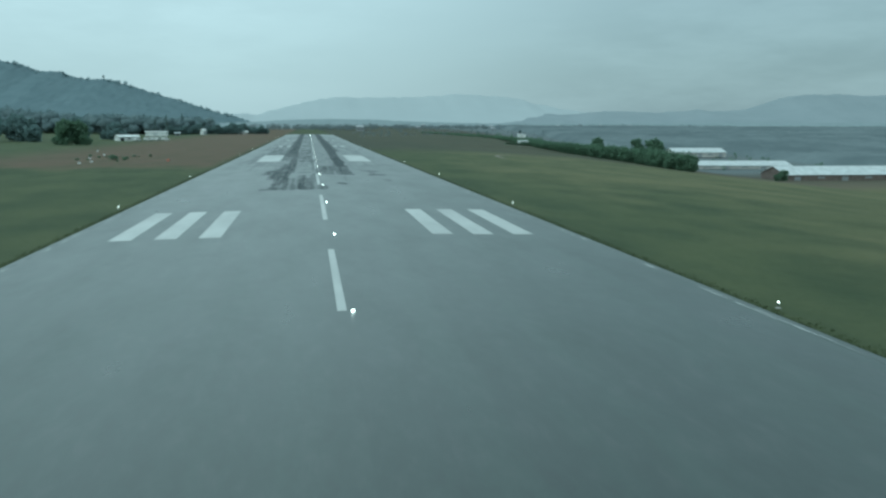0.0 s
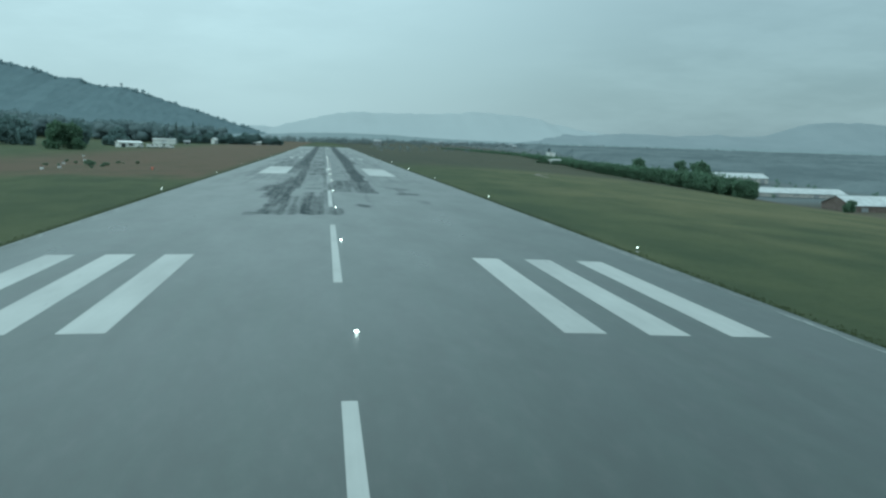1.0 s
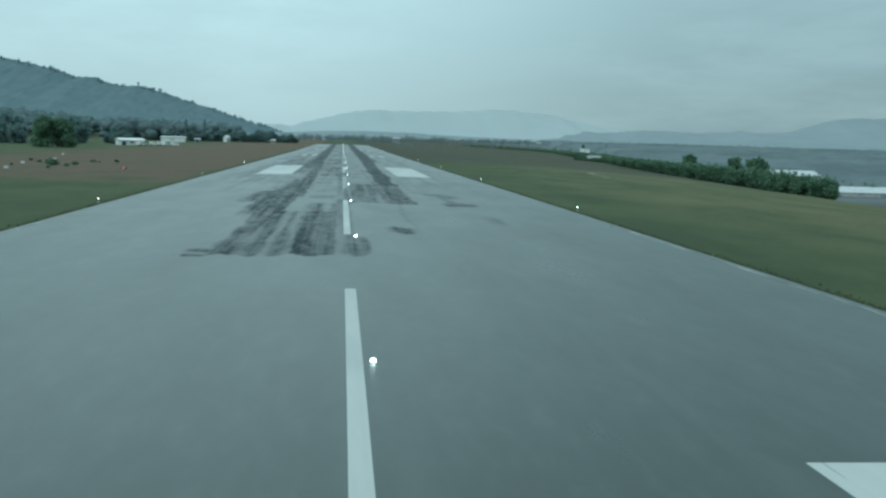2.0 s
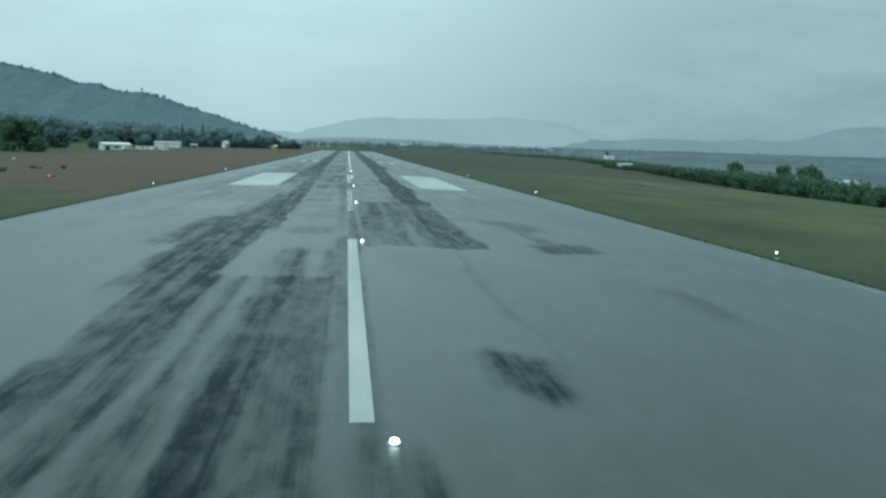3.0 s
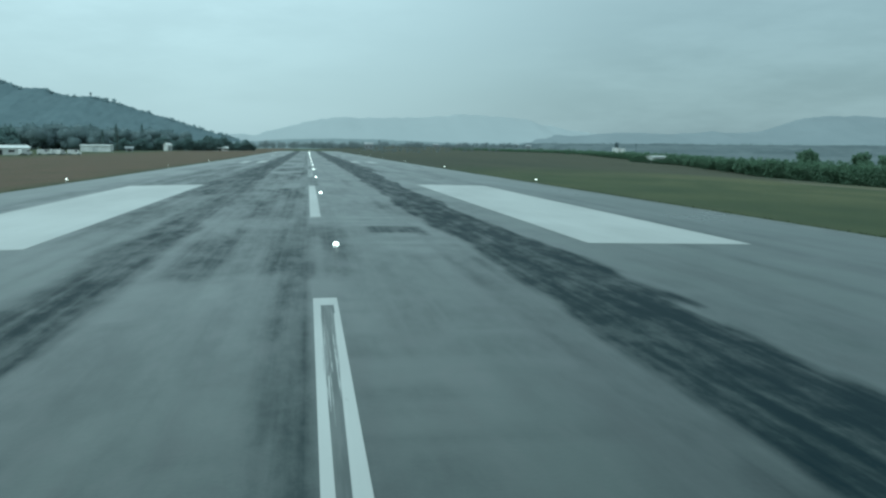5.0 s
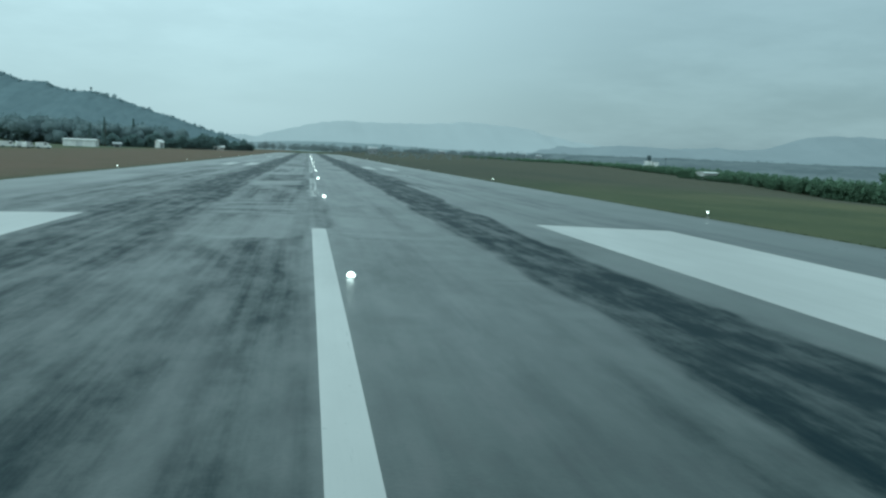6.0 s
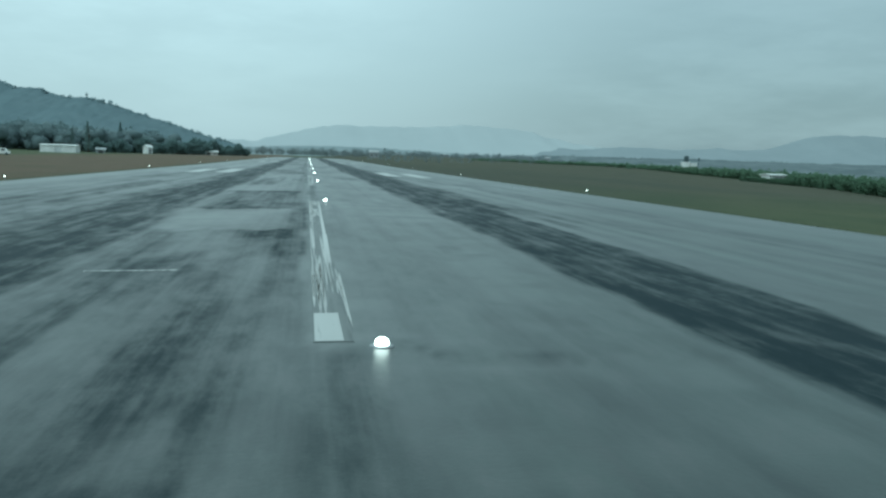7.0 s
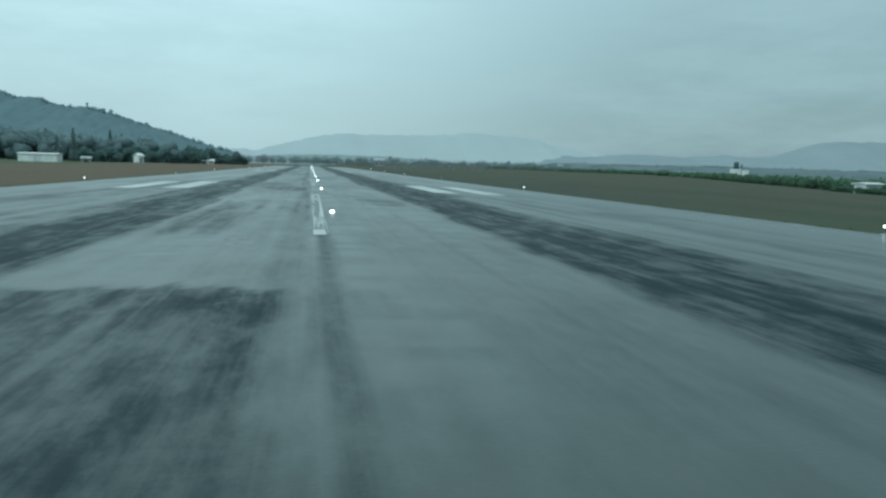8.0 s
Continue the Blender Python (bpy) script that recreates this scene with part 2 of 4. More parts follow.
def box(x0, x1, y0, y1, z0, z1, bevel=0.0):
    bm = bmesh.new()
    bmesh.ops.create_cube(bm, size=1.0, matrix=Matrix.Translation(((x0 + x1) / 2, (y0 + y1) / 2, (z0 + z1) / 2))
                          @ Matrix.Diagonal((x1 - x0, y1 - y0, z1 - z0, 1)))
    if bevel:
        bmesh.ops.bevel(bm, geom=bm.edges[:], offset=bevel, segments=2, affect="EDGES", profile=0.5)
    return bm


def lathe(profile, sides=16):
    """A turned form from (radius, height) pairs, closed at both ends."""
    bm = bmesh.new()
    rings = []
    for r, z in profile:
        rings.append([bm.verts.new((r * math.cos(2 * math.pi * k / sides), r * math.sin(2 * math.pi * k / sides), z)) for k in range(sides)])
    for a, b in zip(rings, rings[1:]):
        for k in range(sides):
            bm.faces.new((a[k], a[(k + 1) % sides], b[(k + 1) % sides], b[k]))
    bm.faces.new(rings[0][::-1])
    bm.faces.new(rings[-1])
    for f in bm.faces:
        f.smooth = True
    return bm


def thing(name, x, y, z, label, category, group="", turn=0.0):
    ob = new(name)
    ob.matrix_basis = pose(x, y, z, 0, 0, turn)
    return tagged(ob, label, category, group)


# ---- lie of the land ----
HALF = 22.2
CROWN = 0.0193


def profile(y):
    """Height of the runway's crest line: level, then a slight rise."""
    return float(np.interp(y, [-200, 380, 520, 640, 760, 900], [0, 0, 0.16, 0.32, 0.46, 0.5]))


def surface(x, y):
    return profile(y) - CROWN * abs(x)


def land(x, y):
    """Height of the open ground: level on one side, falling into a valley on the other."""
    verge = profile(y) - CROWN * HALF - 0.05
    if abs(x) < HALF:
        return verge - 0.35
    if x < 0:
        bump = 0.25 * noise.noise((x * 0.05, y * 0.03, 0.3)) * min(1, (-x - HALF) / 20)
        far = max(0.0, min(1.0, (-x - 150) / 500)) * max(0.0, min(1.0, (y - 500) / 500)) * 14
        return verge - 0.08 + bump + far
    yy = [-300, 100, 270, 350, 380, 513, 700, 1000, 2000]
    near = float(np.interp(y, yy, [-6, -5.0, -4.2, -3.2, -1.6, 0.6, 1.6, 3.0, 8]))
    slope = float(np.interp(y, yy, [-12, -11.0, -9.5, -7.0, -4.5, 1.0, 2.4, 3.5, 8]))
    valley = float(np.interp(y, yy, [-18, -17, -16, -16, -16, -14, -4, 3.0, 8]))
    low = float(np.interp(x, [HALF, 60, 110, 155, 215, 500, 900], [verge, verge * 0.55 + near * 0.2, near, slope, valley, valley, max(valley, -6)]))
    bump = 0.3 * noise.noise((x * 0.05, y * 0.03, 0.7)) * min(1, (x - HALF) / 20)
    return low + bump - 0.05


def lines(stops):
    out = []
    for a, b, n in stops:
        out += list(np.linspace(a, b, n, endpoint=False))
    return out + [stops[-1][1]]


xs = lines([(-4900, -600, 14), (-600, -150, 18), (-150, -HALF - 0.4, 40), (-HALF - 0.4, -HALF + 0.3, 2), (-HALF + 0.3, HALF - 0.3, 4),
            (HALF - 0.3, HALF + 0.4, 2), (HALF + 0.4, 150, 44), (150, 600, 20), (600, 4900, 14)])
ys = lines([(-4900, -400, 12), (-400, -120, 14), (-120, 420, 120), (420, 900, 60), (900, 1600, 20), (1600, 4900, 14)])
verts = [(x, y, land(x, y)) for y in ys for x in xs]
nx = len(xs)
faces = [(j * nx + i, j * nx + i + 1, (j + 1) * nx + i + 1, (j + 1) * nx + i) for j in range(len(ys) - 1) for i in range(nx - 1)]
ground = tagged(mesh_object("ground", verts, faces, GROUND, True), "wet olive grass and reddish bare earth beside a runway, valley floor paled for haze", "ground", kind="structure")

# ---- tyre rubber and scraped lengths on the runway ----
# across from, to; along from, to; soft edges across and along; strength; what is left between the streaks; grain
STAINS = [
    # first touchdown: old smears that start on one ragged line
    (-9.2, -7.3, 51.2, 54.0, 0.3, (0.25, 1.2), 0.62, 0.1, "cross"),
    (-7.5, -4.8, 51.5, 78.5, 0.25, (0.2, 0.6), 0.58, 0.35),
    (-4.9, -3.5, 51.5, 78.2, 0.3, (0.2, 0.2), 0.40, 0.2),
    (-3.6, -0.9, 51.4, 78.2, 0.15, (0.2, 0.2), 0.74, 0.45),
    (-1.0, 0.2, 52.0, 92, 0.2, 1.0, 0.34, 0.3),
    (0.1, 1.2, 51.5, 58.9, 0.15, (0.2, 0.8), 0.46, 0.3),
    (2.9, 4.7, 62.5, 66.2, 0.4, 0.6, 0.50, 0.2),
    # the tyre path on one side
    (-8.5, -5.2, 76, 106, (0.5, 0.25), (6, 5), 0.62, 0.6),
    (-10.2, -6.8, 89, 105.5, (0.8, 0.5), (1.5, 1.0), 0.60, 0.05),
    (-8.6, -6.0, 100, 135, (0.9, 0.6), (3, 9), 0.45, 0.2),
    (-6.5, -4.4, 96, 205, (0.7, 0.25), (3, 12), 0.64, 0.62),
    (-10.4, -6.3, 150, 215, 1.2, 14, 0.36, 0.15),
    (-9.2, -4.9, 180, 900, (1.3, 0.35), 12, 0.68, 0.55),
    (-8.2, -5.4, 205, 900, (0.6, 0.4), 12, 0.86, 0.72),
    (-15.5, -9.3, 196, 330, 1.6, 14, 0.44, 0.25),
    # the lane between that path and the stripes: dark and pale lengths, cut off square
    (-3.6, -1.0, 78, 86.8, 0.4, (0.3, 1.5), 0.48, 0.15),
    (-3.8, -1.2, 93.7, 98.0, 0.4, 0.6, 0.36, 0.4, "scuff"),
    (-4.2, -1.6, 119.8, 124.4, 0.5, 0.3, 0.40, 0.0, "cross"),
    (-4.4, -0.6, 104, 118, 0.5, 3, 0.16, 0.0, "cross"),
    (-4.4, 0.9, 143.6, 157, 0.5, (1.2, 5), 0.46, 0.35),
    (-4.8, -0.4, 158, 187.5, (0.6, 0.15), (9, 0.3), 0.50, 0.45),
    (-4.8, -0.4, 172, 187.8, (0.6, 0.15), (4, 0.3), 0.55, 0.25, "scuff"),
    (-4.6, -0.8, 195.8, 206.0, 0.4, 0.3, 0.40, 0.1, "cross"),
    (-4.8, -1.2, 188.2, 197, 0.5, 0.8, 0.38, 0.3),
    (-8.5, -4.6, 176, 200, (1.0, 0.4), 5, 0.50, 0.35, "scuff"),
    (-4.8, -0.6, 205, 224.7, (0.6, 0.15), (4, 0.15), 0.56, 0.35),
    (-4.4, -0.6, 212, 224.7, (0.5, 0.15), (2.5, 0.2), 0.50, 0.3, "scuff"),
    (-4.6, -0.6, 233.9, 250.6, (0.6, 0.2), (0.3, 0.2), 0.62, 0.6, "scuff"),
    (-4.6, -0.6, 260, 281, (0.4, 0.15), (2, 0.3), 0.40, 0.2),
    (-4.8, -0.6, 292, 900, (0.4, 0.15), (2, 9), 0.40, 0.1, "blot"),
    (-1.1, -0.38, 100, 900, (0.25, 0.06), 10, 0.42, 0.5),
    (-0.35, 0.40, 190.8, 210.0, (0.1, 0.2), 0.4, 0.46, 0.6),
    (-0.28, 0.16, 240.2, 261, (0.08, 0.12), 0.4, 0.50, 0.6),
    (-0.30, 0.30, 91.4, 111, (0.08, 0.2), 0.4, 0.36, 0.5),
    # the square-ended patch and the tyre path on the other side
    (0.4, 4.7, 88.2, 106.0, (0.2, 0.5), (0.12, 0.3), 0.48, 0.25),
    (1.4, 7.0, 88.3, 90.6, (0.3, 0.3), (0.12, 1.2), 0.40, 0.3),
    (0.4, 5.0, 106.0, 122.6, (0.2, 0.5), (0.3, 0.25), 0.50, 0.4),
    (4.4, 7.2, 88.4, 130, (0.5, 0.3), (0.15, 6), 0.54, 0.5),
    (4.6, 5.0, 60, 88, 0.2, 2, 0.12, 0.0),
    (4.6, 7.3, 118, 235, (0.25, 0.2), 8, 0.78, 0.88),
    (5.2, 7.9, 208, 255, (0.25, 0.25), 9, 0.86, 0.85),
    (4.5, 9.2, 236, 900, (0.35, 0.7), 8, 0.68, 0.72),
    (5.2, 8.2, 240, 900, 0.6, 8, 0.88, 0.8),
    (3.3, 4.6, 118, 200, 0.5, 8, 0.32, 0.1),
    (2.4, 3.4, 128, 330, 0.4, 14, 0.22, 0.1),
    (8.0, 10.4, 225, 420, 0.9, 14, 0.40, 0.0),
    # thin film over the whole touchdown zone
    (-9.5, 9.5, 110, 900, 2.2, 25, 0.16, 0.1, "scuff"),
    (-5.2, 5.2, 100, 900, 1.0, 20, 0.14, 0.0),
    (-5.0, 5.0, 118, 900, 0.6, 12, 0.12, 0.0, "cross"),
    # ragged seams straight across the slab
    (-4.8, 5.2, 209.0, 209.5, 0.4, (0.12, 0.2), 0.50, 0.2, "scuff"),
    (-4.8, 2.2, 187.4, 187.9, 0.4, (0.12, 0.2), 0.44, 0.2, "scuff"),
    (-4.8, -0.6, 224.4, 224.8, 0.2, (0.12, 0.15), 0.44, 0.2, "scuff"),
    # small scuffs
    (8.9, 12.4, 99, 106, 0.6, 1.6, 0.26, 0.0, "scuff"),
    (9.7, 12.4, 87.4, 91.6, 0.5, (0.5, 1.2), 0.40, 0.1, "scuff"),
    (10.2, 11.0, 91, 103, 0.3, 3, 0.30, 0.1),
    (5.0, 8.9, 105.8, 106.6, 0.3, 0.25, 0.46, 0.3, "scuff"),
    (11.2, 12.3, 71, 77, 0.3, 1.2, 0.40, 0.0, "blot"),
    (1.8, 4.0, 153.5, 157, 0.3, 0.6, 0.52, 0.2, "cross"),
    (1.2, 6.2, 207.3, 207.9, 0.3, 0.2, 0.36, 0.1, "scuff"),
    (1.3, 2.4, 198.9, 200.0, 0.3, 0.2, 0.34, 0.0, "cross"),
    (1.9, 2.9, 203.2, 204.2, 0.2, 0.2, 0.34, 0.0, "cross"),
    (1.5, 2.3, 222.0, 223.2, 0.2, 0.2, 0.40, 0.0, "scuff"),
    (2.6, 3.4, 217.8, 220.8, 0.2, 0.4, 0.40, 0.0, "scuff"),
    (1.9, 4.1, 278, 284, 0.3, 0.5, 0.44, 0.1, "cross"),
    (9.0, 17.0, 120, 600, 3.0, 20, 0.22, 0.0),
    (-19.0, -9.0, 120, 600, 3.0, 30, 0.20, 0.0),
]
SCRAPED = [
    (-4.6, -1.5, 224.8, 233.6, (0.5, 0.4), (0.12, 0.2), 0.22, 0.3),
    (-4.7, -1.4, 250.8, 259.5, 0.5, (0.15, 0.8), 0.22, 0.3),
    (-4.6, -0.9, 187.9, 195.6, 0.5, 0.3, 0.12, 0.3),
    (-4.6, -1.6, 157.5, 168.0, 0.5, 0.6, 0.12, 0.2),
    (-4.7, -1.2, 281.2, 292, 0.4, 0.5, 0.24, 0.3),
    (0.7, 4.3, 123, 142, 0.6, (0.3, 4), 0.16, 0.3),
    (-4.4, -1.0, 99, 118, 0.5, 1.5, 0.12, 0.3),
    (0.8, 4.6, 214, 330, 0.6, 9, 0.12, 0.0),
]


def field(px, py, fx, fy, octaves, seed):
    """Smooth fractal noise about 0.5 over arrays of places."""
    lattice = np.random.RandomState(seed).rand(128, 128)
    total, weight = 0.0, 0.0
    for o in range(octaves):
        u, v_ = px * fx * 2 ** o + 17.3 * o, py * fy * 2 ** o + 5.9 * o
        iu, iv = np.floor(u).astype(int), np.floor(v_).astype(int)
        du, dv = u - iu, v_ - iv
        du, dv = du * du * (3 - 2 * du), dv * dv * (3 - 2 * dv)
        p00, p10 = lattice[iu % 128, iv % 128], lattice[(iu + 1) % 128, iv % 128]
        p01, p11 = lattice[iu % 128, (iv + 1) % 128], lattice[(iu + 1) % 128, (iv + 1) % 128]
        amp = 0.6 ** o
        total = total + amp * ((p00 * (1 - du) + p10 * du) * (1 - dv) + (p01 * (1 - du) + p11 * du) * dv)
        weight += amp
    return total / weight


def rise(v_, lo, hi):
    u = np.clip((v_ - lo) / (hi - lo), 0, 1)
    return u * u * (3 - 2 * u)


def stain_map(px, py, stains):
    loose = 0.25 + 0.13 * np.minimum(np.abs(px), 9.0)
    xw = px + loose * (field(px, py, 0.3, 0.06, 3, 1) - 0.5) * 1.3 + loose * 0.7 * (field(px, py, 1.6, 0.3, 3, 2) - 0.5)
    yw = py + 2.4 * (field(px, py, 1.3, 0.1, 3, 3) - 0.5)
    smear, scuff = field(px, py, 1.7, 0.035, 2, 4), field(px, py, 0.6, 0.12, 3, 5)
    grains = {"streak": 0.55 * smear + 0.45 * scuff, "scuff": scuff, "cross": field(px, py, 0.35, 1.3, 2, 6), "blot": field(px, py, 0.22, 0.07, 3, 7)}
    out = np.zeros_like(px)
    for xa, xb, ya, yb, sx, sy, amount, least, *grain in stains:
        sxa, sxb = sx if isinstance(sx, tuple) else (sx, sx)
        sya, syb = sy if isinstance(sy, tuple) else (sy, sy)
        box_ = rise(xw, xa - sxa, xa + sxa) * (1 - rise(xw, xb - sxb, xb + sxb)) * rise(yw, ya - sya, ya + sya) * (1 - rise(yw, yb - syb, yb + syb))
        tex = least + (1 - least) * rise(grains[grain[0] if grain else "streak"], 0.32, 0.68)
        out = np.maximum(out, box_ * tex * amount)
    return 1 - (1 - out) ** 2.1


# runway slab with a crown along the middle
ry = lines([(-400, -120, 8), (-120, 45, 40), (45, 345, 1000), (345, 765, 280)])
rx = lines([(-HALF, -16, 8), (-16, -10.5, 18), (-10.5, 0, 70), (0, 10.5, 70), (10.5, HALF, 20)])
gy, gx = np.meshgrid(np.array(ry), np.array(rx), indexing="ij")
gz = np.interp(gy, [-200, 380, 520, 640, 760, 900], [0, 0, 0.16, 0.32, 0.46, 0.5]) - CROWN * np.abs(gx)
k = len(rx)
verts = np.stack([gx, gy, gz], -1).reshape(-1, 3).tolist()
at_ = (np.arange(len(ry) - 1)[:, None] * k + np.arange(k - 1)[None, :]).ravel()
faces = np.stack([at_, at_ + 1, at_ + k + 1, at_ + k], -1).tolist()
# sides and ends down into the earth
rim = [i for i in range(k)] + [j * k + k - 1 for j in range(1, len(ry))] + [(len(ry) - 1) * k + i for i in range(k - 2, -1, -1)] + [j * k for j in range(len(ry) - 2, 0, -1)]
base = len(verts)
verts += [(verts[i][0], verts[i][1], verts[i][2] - 0.5) for i in rim]
faces += [(rim[(i + 1) % len(rim)], rim[i], base + i, base + (i + 1) % len(rim)) for i in range(len(rim))]
runway = tagged(mesh_object("runway", verts, faces, ASPHALT), "long wet grey asphalt runway streaked with dark tyre rubber", "runway", kind="structure")
for key, stains in (("rubber", STAINS), ("scraped", SCRAPED)):
    layer = runway.data.attributes.new(key, "FLOAT", "POINT")
    layer.data.foreach_set("value", np.concatenate([stain_map(gx, gy, stains).ravel(), np.zeros(len(rim))]).astype(np.float32))


def marking(name, x0, x1, y0, y1, mat, step=15.0):
    """A painted marking, a thin layer that follows the crown, with slightly ragged ends."""
    rnd = random.Random(int(x0 * 100 + y0 * 7))
    ys_ = list(np.linspace(y0, y1, max(2, int((y1 - y0) / step) + 1)))
    cols = [x0, x1] if x0 * x1 >= 0 else [x0, 0.0, x1]
    v, f, top = [], [], 0.006
    for n_, y in enumerate(ys_):
        rag = rnd.uniform(-0.08, 0.08) if n_ in (0, len(ys_) - 1) else 0
        for x in cols:
            v.append((x + rnd.uniform(-0.012, 0.012), y + rag, surface(x, y) + top))
        v += [(cols[-1], y + rag, surface(cols[-1], y) - 0.01), (cols[0], y + rag, surface(cols[0], y) - 0.01)]
    c = len(cols) + 2
    for j in range(len(ys_) - 1):
        for i in range(c - 1):
            f.append((j * c + i, j * c + i + 1, (j + 1) * c + i + 1, (j + 1) * c + i))
        f.append((j * c + c - 1, j * c, (j + 1) * c, (j + 1) * c + c - 1))
    f += [tuple(range(c))[::-1], tuple((len(ys_) - 1) * c + i for i in range(c))]
    ob = mesh_object(name, v, f, mat)
    ob.parent = runway
    return ob


def tapered(name, near, far, mat, top=0.008):
    """A worn length of paint: near and far are (x0, x1, y) of its two ends."""
    v = []
    for x0, x1, y in (near, far):
        for x in (x0, x1):
            v.append((x, y, surface(x, y) + top))
    v += [(x, y, z - top - 0.006) for x, y, z in v]
    ob = mesh_object(name, v, [(0, 1, 3, 2), (4, 6, 7, 5), (0, 4, 5, 1), (2, 3, 7, 6), (0, 2, 6, 4), (1, 5, 7, 3)], mat)
    ob.parent = runway
    return ob


# short pale scrapes across the tyre paths
for x0, x1, y0 in ((-5.6, -4.8, 89.7), (-5.2, -4.7, 113.9), (-3.2, -2.3, 122.9), (-4.3, -2.7, 216.2), (-3.3, -1.5, 233.2), (-3.8, -2.8, 206.1), (-2.2, -1.5, 257.4), (-2.4, -1.8, 258.5)):
    marking("paint_scrape", x0, x1, y0 - 0.035, y0 + 0.035, PAINT_WORN, 0.03)

for side_ in (-1, 1):
    for i in range(3):
        a = 9.0 + 3.62 * i
        marking("touchdown_bar", *sorted((side_ * a, side_ * (a + 1.82))), 0.3, 22.5, PAINT)
    marking("aiming_block", *sorted((side_ * 9.0, side_ * 15.0)), 151, 196.5, PAINT)
    for i in range(2):
        a = 9.2 + 3.7 * i
        marking("touchdown_bar", *sorted((side_ * a, side_ * (a + 1.9))), 302, 324, PAINT)
        marking("touchdown_bar", *sorted((side_ * a, side_ * (a + 1.9))), 452, 474, PAINT)
    marking("edge_line", *sorted((side_ * 21.55, side_ * 21.80)), -390, 760, PAINT_EDGE, 12.0)
LEFT, RIGHT = -0.30, 0.17


def streaks(seed, x0, x1, y0, y1, count, wide, mat):
    """Thin ragged slivers of paint left lying along the stripe, one part."""
    g = random.Random(seed)
    v, f = [], []
    for _ in range(count):
        x, a, b = g.uniform(x0, x1), g.uniform(y0, y0 + (y1 - y0) * 0.45), g.uniform(y0 + (y1 - y0) * 0.6, y1)
        w0, lean = wide * g.uniform(0.5, 1.4), g.uniform(-0.03, 0.03)
        n0 = len(v)
        for u in (0.0, 0.12, 0.3, 0.5, 0.7, 0.88, 1.0):
            y, half = a + (b - a) * u, w0 * (0.12 if u in (0.0, 1.0) else g.uniform(0.55, 1.1)) / 2
            for dx, dz in ((-half, -0.004), (-half * 0.9, 0.0085), (half * 0.9, 0.0085), (half, -0.004)):
                xx = min(max(x + lean * u + dx, LEFT), RIGHT + 0.04)
                v.append((xx, y, surface(xx, y) + dz))
        for k_ in range(6):
            for i in range(3):
                q = n0 + k_ * 4 + i
                f.append((q, q + 1, q + 5, q + 4))
    ob = mesh_object("paint_remnant", v, f, mat)
    ob.parent = runway


marking("centreline_stripe", LEFT, RIGHT, -30.1, -8.9, PAINT)
